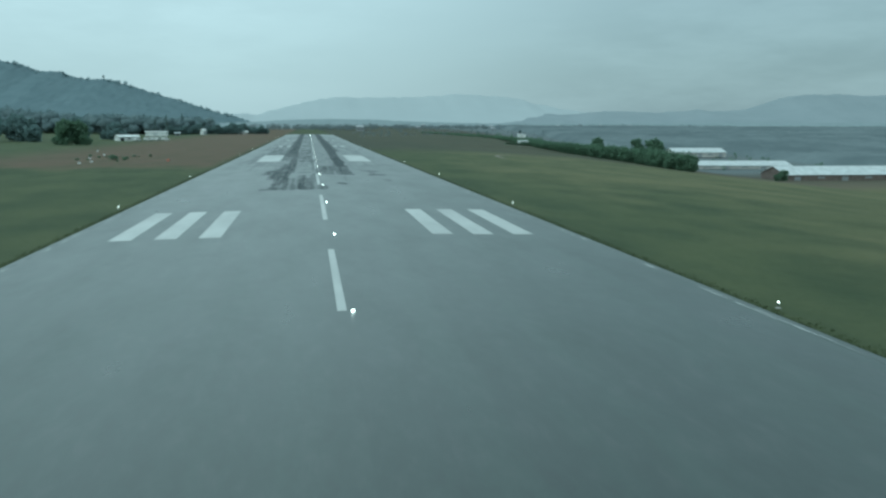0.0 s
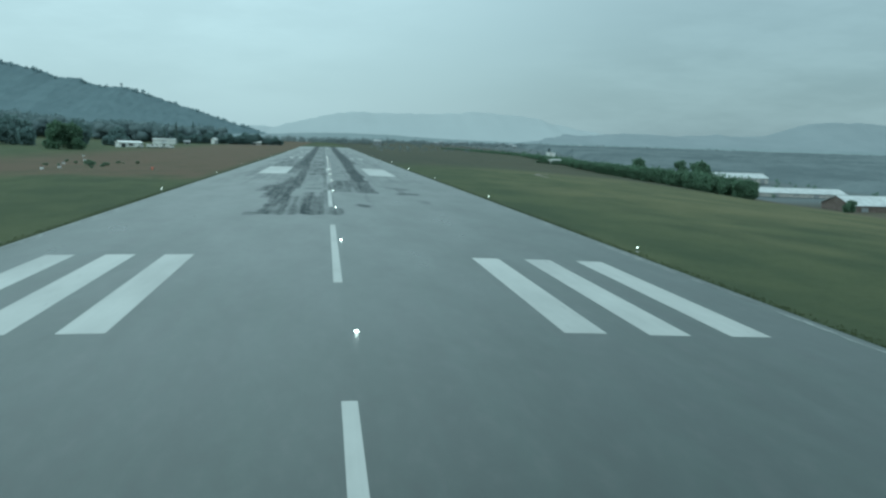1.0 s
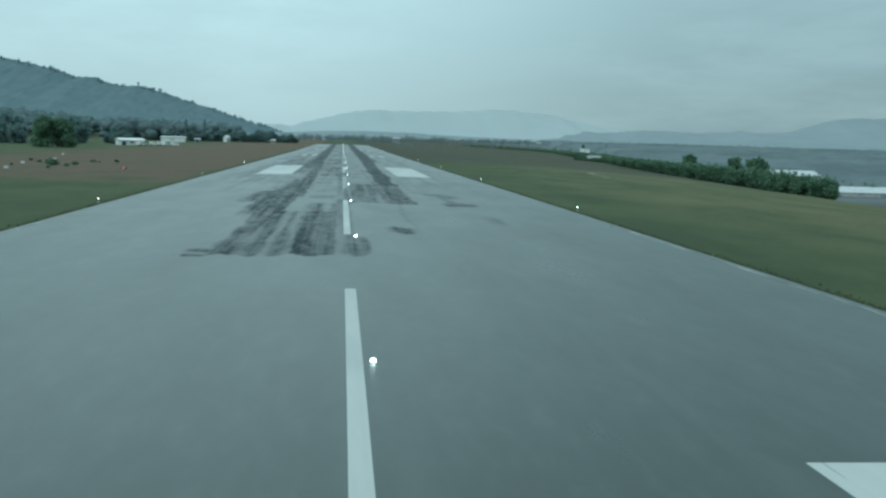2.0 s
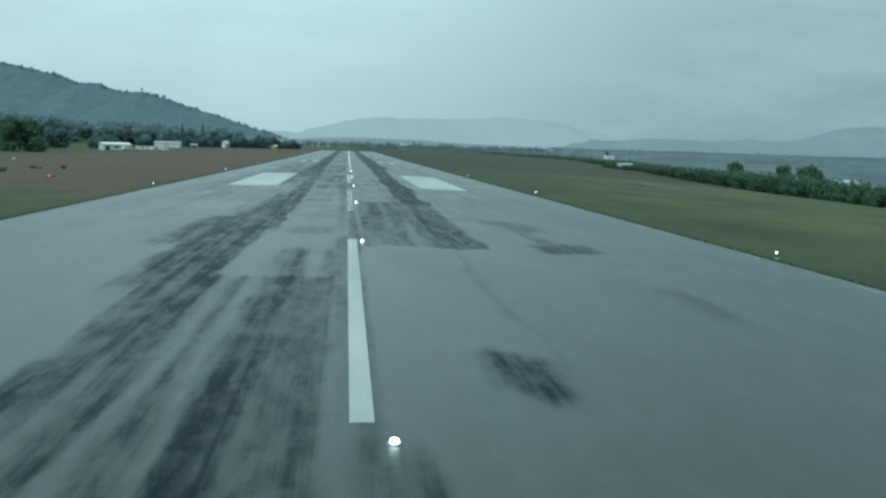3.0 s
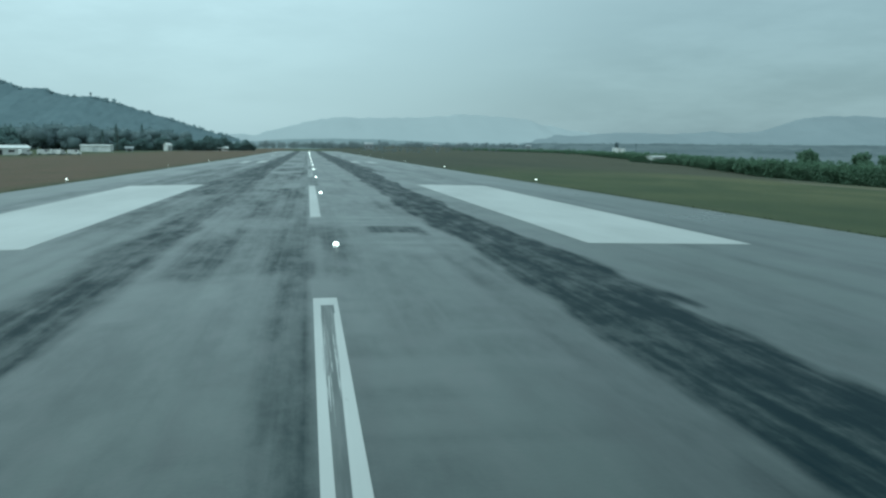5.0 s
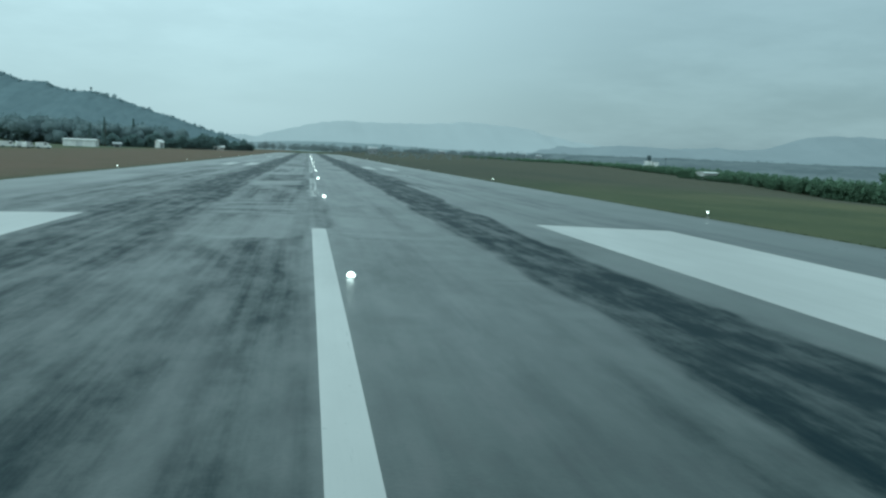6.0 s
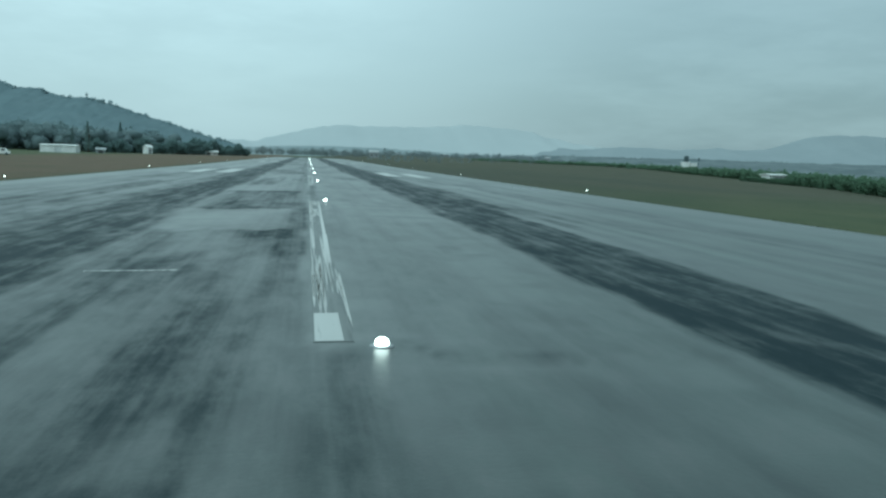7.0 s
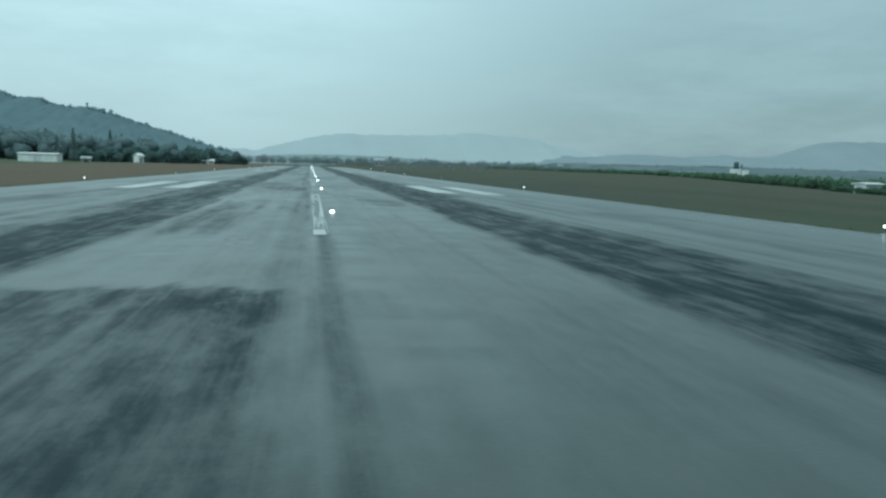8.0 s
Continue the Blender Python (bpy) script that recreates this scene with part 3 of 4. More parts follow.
for i in range(15):
    y = 11.2 + 49.7 * i
    if i in (0, 1, 3):
        marking("centreline_stripe", LEFT, RIGHT, y, y + 30, PAINT)
        continue
    marking("centreline_stripe", LEFT, RIGHT, y, y + 29.3, PAINT_GONE)
    if i == 2:
        # a square cap, a broken line down one edge and a band that leans across
        tapered("paint_remnant", (LEFT, RIGHT, y + 28.4), (LEFT, RIGHT, y + 30), PAINT)
        tapered("paint_remnant", (LEFT, LEFT + 0.13, y + 20.0), (LEFT, LEFT + 0.13, y + 28.4), PAINT)
        tapered("paint_remnant", (LEFT, LEFT + 0.06, y + 11.0), (LEFT, LEFT + 0.09, y + 20.0), PAINT_WORN)
        tapered("paint_remnant", (-0.06, 0.15, y + 17.0), (0.06, RIGHT, y + 28.4), PAINT)
        tapered("paint_remnant", (-0.17, 0.11, y + 8.0), (-0.06, 0.15, y + 17.0), PAINT)
        tapered("paint_remnant", (LEFT, 0.08, y), (-0.17, 0.11, y + 8.0), PAINT)
        streaks(i + 160, LEFT + 0.10, 0.02, y + 21.0, y + 29.0, 9, 0.02, PAINT_WORN)
        streaks(i + 180, LEFT + 0.02, -0.10, y + 4.0, y + 19.0, 12, 0.022, PAINT)
        continue
    # near end: whole for a step, then frayed
    tapered("paint_remnant", (LEFT + 0.02, 0.05, y), (LEFT + 0.02, 0.04, y + 1.7), PAINT)
    streaks(i, LEFT + 0.03, 0.06, y + 1.2, y + 8.5, 15, 0.035, PAINT)
    streaks(i + 20, 0.06, RIGHT + 0.02, y + 0.4, y + 7.0, 6, 0.02, PAINT)
    # one long band towards the far end, and broken slivers beside the other edge
    tapered("paint_remnant", (-0.02, 0.10, y + 7.0), (0.03, 0.145, y + 13.0), PAINT)
    tapered("paint_remnant", (0.04, 0.125, y + 13.0), (0.07, RIGHT, y + 27.2), PAINT)
    streaks(i + 40, -0.06, 0.08, y + 3.0, y + 13.0, 8, 0.025, PAINT)
    streaks(i + 60, LEFT + 0.015, LEFT + 0.12, y + 6.0, y + 18.0, 7, 0.022, PAINT)
    tapered("paint_remnant", (LEFT, LEFT + 0.16, y + 17.3), (LEFT, LEFT + 0.17, y + 17.7), PAINT_WORN)
    streaks(i + 80, LEFT + 0.02, LEFT + 0.16, y + 17.0, y + 22.5, 9, 0.03, PAINT)
    # far end: a scuffed cap round a bare patch, with a bar across it
    tapered("paint_remnant", (LEFT, LEFT + 0.06, y + 21.0), (LEFT, LEFT + 0.10, y + 26.5), PAINT)
    streaks(i + 100, LEFT + 0.04, LEFT + 0.14, y + 20.0, y + 27.5, 10, 0.03, PAINT)
    tapered("paint_remnant", (-0.13, 0.0, y + 22.3), (-0.17, 0.03, y + 23.4), PAINT)
    streaks(i + 120, -0.17, 0.03, y + 19.0, y + 23.2, 10, 0.03, PAINT)
    tapered("paint_remnant", (LEFT, RIGHT, y + 27.4), (LEFT, RIGHT, y + 29.3), PAINT_WORN)
    streaks(i + 140, LEFT + 0.03, RIGHT - 0.03, y + 25.6, y + 29.3, 26, 0.045, PAINT)

# ---- runway lights ----
centre_light = thing("centreline_light", 0, 0, 0, "lit white inset light beside the runway centreline", "runway light", "centreline lights")
part("base_ring", lathe([(0.14, -0.01), (0.14, 0.008), (0.12, 0.018), (0.075, 0.02)]), STEEL, centre_light, "dull steel ring")
part("lens", lathe([(0.078, 0.018), (0.081, 0.045), (0.068, 0.08), (0.03, 0.10)]), GLOW, centre_light, "glowing white lens")
edge_light = thing("edge_light", 0, 0, 0, "lit white runway edge light on a short stem in grass", "runway light", "runway edge lights")
part("base_plate", lathe([(0.16, -0.05), (0.16, 0.03), (0.05, 0.05)]), CONCRETE, edge_light)
part("stem", lathe([(0.03, 0.04), (0.03, 0.22), (0.07, 0.26), (0.08, 0.30)]), STEEL, edge_light, "dull metal stem")
part("lens", lathe([(0.034, 0.30), (0.042, 0.33), (0.037, 0.365), (0.016, 0.39)]), GLOW_EDGE, edge_light, "glowing glass globe")
first = True
for k in range(-4, 26):
    y = -0.24 + 30 * k
    m = pose(0.46, y, surface(0.46, y))
    if first:
        centre_light.matrix_basis = m
        first = False
    else:
        copy_thing(centre_light, m)
first = True
for k in range(-2, 14):
    y = -30.24 + 60 * k
    for s in (-1, 1):
        m = pose(s * 23.45, y, land(s * 23.45, y))
        if first:
            edge_light.matrix_basis = m
            first = False
        else:
            copy_thing(edge_light, m)

# approach slope lamp boxes in the grass
papi = thing("slope_indicator", 0, 0, 0, "low metal lamp box showing a red light", "runway light")
part("housing", box(-0.5, 0.5, -0.35, 0.35, 0.25, 0.55, 0.03), HOUSING, papi)
for sx in (-0.4, 0.4):
    part("leg", box(sx - 0.03, sx + 0.03, -0.03, 0.03, -0.1, 0.27), STEEL, papi)
part("lens", box(-0.12, 0.12, -0.37, -0.34, 0.36, 0.48), GLOW_RED, papi, "glowing red lens")
papi.matrix_basis = pose(-38.0, 158.0, land(-38.0, 158.0))


# ---- buildings ----
def shed(name, x, y, turn, length, depth, wall_h, roof_h, label, roof=None, wall=None, doors=3, opening=None):
    """A low gabled shed, its ridge along its length, with door openings along the front."""
    z = land(x, y) - 0.1
    ob = thing(name, x, y, z, label, "building", "airfield buildings", turn)
    L, D = length / 2, depth / 2
    part("wall", box(-L, L, -D, D, 0, wall_h), wall or WALL, ob)
    bm = bmesh.new()
    over = 0.5
    pts = [(-D - over, wall_h - 0.06), (0, wall_h + roof_h), (D + over, wall_h - 0.06), (D + over, wall_h + 0.14), (0, wall_h + roof_h + 0.2), (-D - over, wall_h + 0.14)]
    rows = [[bm.verts.new((sx * (L + over), py, pz)) for py, pz in pts] for sx in (-1, 1)]
    for i in range(6):
        bm.faces.new((rows[0][i], rows[0][(i + 1) % 6], rows[1][(i + 1) % 6], rows[1][i]))
    for row in rows:
        bm.faces.new((row[0], row[1], row[4], row[5]))
        bm.faces.new((row[1], row[2], row[3], row[4]))
    bmesh.ops.recalc_face_normals(bm, faces=bm.faces[:])
    part("roof", bm, roof or ROOF, ob)
    for sx in (-1, 1):
        bm = bmesh.new()
        v = [bm.verts.new((sx * (L - 0.02 * e), py, pz)) for e in (0, 6) for py, pz in ((-D, wall_h), (D, wall_h), (0, wall_h + roof_h))]
        bm.faces.new(v[:3]), bm.faces.new(v[3:])
        for a, b in ((0, 1), (1, 2), (2, 0)):
            bm.faces.new((v[a], v[b], v[b + 3], v[a + 3]))
        bmesh.ops.recalc_face_normals(bm, faces=bm.faces[:])
        part("gable", bm, wall or WALL, ob)
    step = length / max(doors, 1)
    for i in range(doors):
        cx = -L + step * (i + 0.5)
        if i % 2 == 0:
            wide = min(step * 0.25, 1.6)
            door = part("door", box(cx - wide, cx + wide, -D - 0.05, -D + 0.05, 0.05, wall_h * 0.72), opening or DARK, ob)
            part("door_frame", box(cx - wide - 0.1, cx + wide + 0.1, -D - 0.09, -D - 0.01, wall_h * 0.72, wall_h * 0.72 + 0.12), STEEL, door)
        else:
            wide = min(step * 0.25, 1.9)
            window = part("window", box(cx - wide, cx + wide, -D - 0.05, -D + 0.05, wall_h * 0.45, wall_h * 0.72), opening or DARK, ob)
            part("sill", box(cx - wide - 0.1, cx + wide + 0.1, -D - 0.14, -D - 0.01, wall_h * 0.45 - 0.1, wall_h * 0.45), CONCRETE, window)
    return ob


shed("low_hangar", -107.6, 450.6, 30, 12, 8, 2.5, 0.9, "long low white shed by the airfield grass", WHITE, WHITE, 3)
shed("white_hangar", -126.3, 660, 4, 17, 12, 3.7, 0.4, "white hangar with a pale flat roof before trees", WHITE, WHITE, 1, ROOF)
shed("hut", -115, 697, 10, 4.6, 4.4, 2.1, 0.8, "small grey hut on the airfield's edge", TOWN_ROOF, TOWN_WALL, 1)
shed("gable_house", -99.6, 752, 62, 4.6, 3.6, 4.0, 1.5, "narrow white gabled house in front of dark trees", WHITE, WHITE, 1, HAZY_OPENING)
shed("hut", -66, 800, 10, 8, 6, 2.4, 0.8, "small grey hut on the airfield's edge", WHITE, WALL, 2)
shed("valley_warehouse", 252, 304, 0, 62, 22, 2.8, 3.6, "long brown-walled warehouse under a pale sheet roof", ROOF, BRICK, 5, HAZY_OPENING)
shed("valley_warehouse", 250, 402, -6, 68, 20, 2.0, 2.4, "long warehouse with a wide white sheet roof", ROOF, WALL, 6, HAZY_OPENING)
shed("valley_warehouse", 287, 525, -4, 40, 20, 3.6, 3.0, "tall warehouse with a wide white sheet roof", ROOF, WALL, 5, HAZY_OPENING)
shed("pale_shed", 122.4, 407, 18, 5.4, 3, 2.5, 0.2, "low pale shelter beside bushes", WHITE, WHITE, 1, ROOF)

def make_van():
    ob = thing("parked_van", 0, 0, 0, "parked white van beside the low hangar", "van", "parked vans")
    bm = bmesh.new()
    side_ = [(-2.4, 0.35), (2.3, 0.35), (2.4, 0.95), (1.7, 1.15), (1.25, 1.95), (-2.3, 2.0), (-2.4, 1.8)]
    rows_ = [[bm.verts.new((px, py, pz)) for px, pz in side_] for py in (-0.9, 0.9)]
    for i in range(7):
        bm.faces.new((rows_[0][i], rows_[0][(i + 1) % 7], rows_[1][(i + 1) % 7], rows_[1][i]))
    bm.faces.new(rows_[0][::-1]), bm.faces.new(rows_[1])
    bmesh.ops.recalc_face_normals(bm, faces=bm.faces[:])
    bmesh.ops.bevel(bm, geom=bm.edges[:], offset=0.07, segments=2, affect="EDGES", profile=0.5)
    part("body", bm, WHITE, ob)
    for py in (-0.92, 0.92):
        part("side_window", box(0.2, 1.1, py - 0.02, py + 0.02, 1.2, 1.75), DARK, ob)
        for px in (-1.5, 1.5):
            wheel = part("wheel", lathe([(0.22, -0.1), (0.34, -0.08), (0.34, 0.08), (0.22, 0.1)], 14), TANK, ob)
            wheel.matrix_basis = pose(px, py * 0.93, 0.34, 90, 0, 0)
    return ob


van = make_van()
for k_, (x, y, turn) in enumerate(((-96, 452, 20), (-91, 455, 80), (-87, 458, 10), (-101, 447, 60), (-93.5, 459, 35))):
    m = pose(x, y, land(x, y), 0, 0, turn)
    if k_ == 0:
        van.matrix_basis = m
    else:
        copy_thing(van, m)

# pale dirt track in the grass
v, f = [], []
for k_ in range(31):
    u = k_ / 30
    x, y = 62 + 15 * u * u, 196 + 58 * u
    for o in (-1.1, -0.4, 0.4, 1.1):
        v.append((x + o, y, land(x + o, y) + (0.05 if abs(o) < 1 else -0.03)))
for k_ in range(30):
    for i in range(3):
        f.append((k_ * 4 + i, k_ * 4 + i + 1, k_ * 4 + i + 5, k_ * 4 + i + 4))
tagged(mesh_object("dirt_track", v, f, EARTH, True), "narrow pale dirt track through the grass", "track", kind="structure")

# small station with a water tank and a mast
sx_, sy_ = 149.0, 513.0
station = thing("station_house", sx_, sy_, land(sx_, sy_) - 0.1, "small white block house carrying a dark tank", "building", "airfield buildings")
part("wall", box(-2.6, -0.4, -1.8, 1.8, 0, 3.0, 0.03), WHITE, station)
part("wall", box(0.2, 2.6, -1.8, 1.8, 0, 2.7, 0.03), WHITE, station)
part("link", box(-0.42, 0.22, -1.2, 1.2, 0, 2.2), WALL, station)
tank = part("tank", lathe([(0.85, 3.1), (0.9, 3.2), (0.9, 5.2), (0.75, 5.45), (0.3, 5.55)], 20), TANK, station, "dark round water tank")
tank.location = (-1.2, 0, -0.02)
for ax in (-1.7, -0.7):
    part("support", box(ax - 0.1, ax + 0.1, -0.6, 0.6, 2.95, 3.15), STEEL, station)
mast = thing("radio_mast", 181, 570, land(181, 570) - 0.1, "thin dark radio mast behind a white house", "mast")
part("pole", lathe([(0.14, 0), (0.12, 6), (0.09, 6.4 - land(181, 570))], 10), TANK, mast)
part("antenna", box(-0.25, 0.25, -0.15, 0.15, 5.0 - land(181, 570), 6.2 - land(181, 570), 0.04), TANK, mast)
far_mast = thing("radio_mast", -770, 3340, 170, "thin mast on the wooded hill's crest", "mast")
part("pole", lathe([(1.8, 0), (1.5, 14), (1.2, 26)], 8), TOWER, far_mast)
part("antenna", box(-3.4, 3.4, -2.5, 2.5, 17, 24, 0.5), TOWER, far_mast)


# ---- trees ----
def leaf_cloud(rnd, centre, radii, count, size, verts, faces):
    """Small bent leaf clumps scattered through an uneven crown."""
    g = np.random.RandomState(rnd.randrange(1 << 30))
    u = g.normal(size=(count, 3))
    u /= np.linalg.norm(u, axis=1, keepdims=True) + 1e-6
    lump = np.sin(u @ np.array([3.1, 1.7, 2.3]) + centre[0] * 1.9) * np.sin(u @ np.array([-1.9, 3.7, 1.1]) + centre[1] * 1.3 + centre[2])
    reach = np.cbrt(g.uniform(0.043, 1.0, count)) * (0.84 + 0.17 * lump)
    p = np.array(centre) + u * reach[:, None] * np.array(radii)
    a = g.normal(size=(count, 3))
    b = g.normal(size=(count, 3))
    a /= np.linalg.norm(a, axis=1, keepdims=True) + 1e-6
    b -= a * (a * b).sum(1, keepdims=True)
    b /= np.linalg.norm(b, axis=1, keepdims=True) + 1e-6
    q = (size * g.uniform(0.6, 1.3, count))[:, None]
    lift_ = np.cross(a, b) * q * 0.35
    n0 = len(verts)
    verts += np.stack([p + a * q, p + b * q * 0.8 + lift_, p - a * q, p - b * q * 0.8 + lift_], 1).reshape(-1, 3).tolist()
    for i in range(n0, n0 + 4 * count, 4):
        faces.append((i, i + 1, i + 2))
        faces.append((i, i + 2, i + 3))


def limb(bm, a, b, r0, r1, sides=7):
    a, b = Vector(a), Vector(b)
    q = (b - a).to_track_quat("Z", "Y").to_matrix()
    rings = []
    for p, r in ((a, r0), ((a + b) / 2 + Vector((0.06, -0.05, 0)) * (b - a).length, (r0 + r1) / 2), (b, r1)):
        rings.append([bm.verts.new(p + q @ Vector((r * math.cos(t), r * math.sin(t), 0))) for t in [2 * math.pi * k / sides for k in range(sides)]])
    for u, v in zip(rings, rings[1:]):
        for k in range(sides):
            bm.faces.new((u[k], u[(k + 1) % sides], v[(k + 1) % sides], v[k]))
    bm.faces.new(rings[0][::-1]), bm.faces.new(rings[-1])


def make_tree(seed, height, spread, label, group, leaf=LEAF):
    rnd = random.Random(seed)
    ob = thing("tree", 0, 0, 0, label, "tree", group)
    bm = bmesh.new()
    limb(bm, (0, 0, -0.4), (0.1, 0, height * 0.45), height * 0.035, height * 0.022)
    v, f = [], []
    tips = []
    for i in range(7):
        an = i * 2.4 + rnd.uniform(-0.4, 0.4)
        r = spread * rnd.uniform(0.3, 0.62)
        tip = (r * math.cos(an), r * math.sin(an), height * rnd.uniform(0.5, 0.82))
        limb(bm, (0.05, 0, height * rnd.uniform(0.25, 0.42)), tip, height * 0.014, height * 0.005)
        tips.append(tip)
    limb(bm, (0.1, 0, height * 0.44), (0, 0, height * 0.85), height * 0.02, height * 0.005)
    tips.append((0, 0, height * 0.83))
    for t in tips:
        s = spread * rnd.uniform(0.32, 0.5)
        leaf_cloud(rnd, t, (s, s, s * rnd.uniform(0.75, 1.0)), 190, spread * 0.085, v, f)
    leaf_cloud(rnd, (0, 0, height * 0.52), (spread * 0.72, spread * 0.72, height * 0.30), 420, spread * 0.09, v, f)
    leaf_cloud(rnd, (0, 0, height * 0.24), (spread * 0.74, spread * 0.74, height * 0.26), 300, spread * 0.09, v, f)
    part("trunk", bm, BARK, ob)
    crown = mesh_object("crown", v, f, leaf)
    crown.parent = ob
    return ob


def make_conifer(seed, height, spread, label, group):
    """A tall narrow conifer, its whorls of boughs shorter towards the tip."""
    rnd_ = random.Random(seed)
    ob = thing("conifer", 0, 0, 0, label, "tree", group)
    bm = bmesh.new()
    limb(bm, (0, 0, -0.4), (0, 0, height * 0.98), height * 0.02, height * 0.004)
    v, f = [], []
    for i in range(26):
        u = 0.12 + 0.86 * i / 25
        r = spread * (1 - u) ** 0.8 * rnd_.uniform(0.75, 1.15) + 0.12
        for j in range(5):
            an = i * 1.3 + j * 1.257 + rnd_.uniform(-0.3, 0.3)
            tip = (r * math.cos(an), r * math.sin(an), height * u - r * 0.25)
            if j < 3:
                limb(bm, (0, 0, height * u), tip, 0.05, 0.015, 5)
            leaf_cloud(rnd_, (tip[0] * 0.6, tip[1] * 0.6, tip[2] + r * 0.08), (r * 0.5, r * 0.5, 0.35), 16, 0.2, v, f)
    part("trunk", bm, BARK, ob)
    crown = mesh_object("crown", v, f, LEAF_MID)
    crown.parent = ob
    return ob


TREES = [make_tree(3, 8.0, 4.2, "dark green broadleaf tree with a dense rounded crown", "trees beside the airfield"),
         make_tree(5, 6.0, 4.0, "dark green broadleaf tree with a dense rounded crown", "trees beside the airfield"),
         make_tree(9, 9.5, 3.4, "tall narrow dark green tree above a hedge", "trees beside the airfield"),
         make_tree(7, 6.5, 4.8, "spreading tree behind the airfield huts, its green greyed for haze", "trees behind the huts", LEAF_MID)]
used = set()


def plant(i, x, y, s, turn, drop=0.0):
    m = Matrix.Translation((x, y, land(x, y) - drop)) @ Matrix.Rotation(turn, 4, "Z") @ Matrix.Diagonal((s, s, s, 1))
    if i not in used:
        used.add(i)
        TREES[i].matrix_basis = m
    else:
        copy_thing(TREES[i], m)


rnd = random.Random(21)
for x, y, i, top in ((179, 372, 2, 3.8), (187, 367, 0, 3.4), (152, 361, 0, -0.2), (160, 364, 1, -0.4)):
    plant(i, x, y, (top - land(x, y)) / (8.4, 7.0, 9.6)[i], rnd.uniform(0, 6), 0.3)
HEDGE = [(160, 268), (152, 305), (136, 345), (125, 378), (130, 424), (128, 470), (129, 510), (124, 580), (119, 660), (112, 760)]
steps = np.concatenate([np.linspace(0, 2.2, 50), np.linspace(2.2, 6.0, 130), np.linspace(6.0, len(HEDGE) - 1, 28)])
for u in steps:
    i0 = min(int(u), len(HEDGE) - 2)
    x = HEDGE[i0][0] + (HEDGE[i0 + 1][0] - HEDGE[i0][0]) * (u - i0) + rnd.uniform(-2, 5)
    y = HEDGE[i0][1] + (HEDGE[i0 + 1][1] - HEDGE[i0][1]) * (u - i0) + rnd.uniform(-3, 3)
    top = float(np.interp(y, [268, 330, 420, 500, 760], [-1.4, 0.9, 2.1, 2.5, 3.6])) + rnd.uniform(-0.5, 0.4)
    plant(1, x, y, max(0.25, (top - land(x, y)) / 7.0), rnd.uniform(0, 6), 0.3)
for k in range(26):
    y = rnd.uniform(300, 362)
    x = rnd.uniform(158, 0.5 * (y + 34) - 2)
    plant(1, x, y, (-1.6 + rnd.uniform(-0.8, 0.8) - land(x, y)) / 7.2, rnd.uniform(0, 6), 0.5)
plant(1, 214, 284, 0.95, 1.0)
for k in range(16):
    u = k / 15
    x, y = 111.5 + 15 * u + rnd.uniform(-0.6, 0.6), 403.6 - 2.2 * u + rnd.uniform(-0.5, 0.5)
    plant(1, x, y, (0.55 + rnd.uniform(-0.25, 0.2) - land(x, y)) / 7.0, rnd.uniform(0, 6), 0.3)
plant(1, 203, 270, 0.6, 2.0)
for x, y, i, s in ((-106, 349, 1, 1.0), (-110, 354, 0, 0.85), (-115, 350, 0, 0.9), (-111, 362, 1, 1.15), (-120, 358, 1, 1.1)):
    plant(i, x, y, s, rnd.uniform(0, 6), 0.5)
for x, y, s in ((-150, 420, 1.4), (-162, 432, 1.6), (-176, 424, 1.5), (-140, 470, 1.5), (-198, 430, 1.8), (-126, 505, 1.2), (-186, 450, 1.7), (-214, 420, 1.7)):
    plant(3, x, y, s, rnd.uniform(0, 6), 0.5)
for x, y, i, s in ((-49, 815, 3, 0.9), (-56, 822, 3, 0.75), (-68, 828, 3, 1.15), (-90, 790, 3, 1.05), (-82, 795, 3, 0.9), (-76, 800, 3, 1.2), (-118, 760, 3, 0.9),
                   (-108, 785, 3, 1.1), (-128, 745, 3, 0.9), (-120, 480, 3, 0.7), (-128, 500, 3, 0.8)):
    plant(i, x, y, s, rnd.uniform(0, 6))
    for dx in (-6.0, 5.0):
        plant(3, x + dx * s + rnd.uniform(-1, 1), y + rnd.uniform(-2, 6), s * rnd.uniform(0.6, 0.85), rnd.uniform(0, 6), 0.4)

conifer = make_conifer(12, 16.0, 2.6, "tall narrow conifer behind a hangar, its green greyed for haze", "conifers behind the huts")
for k_, (x, y, s) in enumerate(((-128.5, 724, 1.15), (-124, 790, 1.1), (-140, 735, 0.8))):
    m = Matrix.Translation((x, y, land(x, y))) @ Matrix.Rotation(k_ * 1.7, 4, "Z") @ Matrix.Diagonal((s, s, s, 1))
    if k_ == 0:
        conifer.matrix_basis = m
    else:
        copy_thing(conifer, m)


# the low growth that closes the hedge between its trees
v, f = [], []
for u in np.linspace(0, len(HEDGE) - 1, 520):
    i0 = min(int(u), len(HEDGE) - 2)
    x = HEDGE[i0][0] + (HEDGE[i0 + 1][0] - HEDGE[i0][0]) * (u - i0) + rnd.uniform(-1.5, 4.5)
    y = HEDGE[i0][1] + (HEDGE[i0 + 1][1] - HEDGE[i0][1]) * (u - i0) + rnd.uniform(-2, 2)
    top = float(np.interp(y, [268, 330, 420, 500, 760], [-1.8, 0.5, 1.7, 2.1, 3.2])) + rnd.uniform(-0.7, 0.3)
    h = max(1.2, top - land(x, y))
    leaf_cloud(rnd, (x, y, land(x, y) + h * 0.48), (1.9, 1.9, h * 0.6), 130, 0.34, v, f)
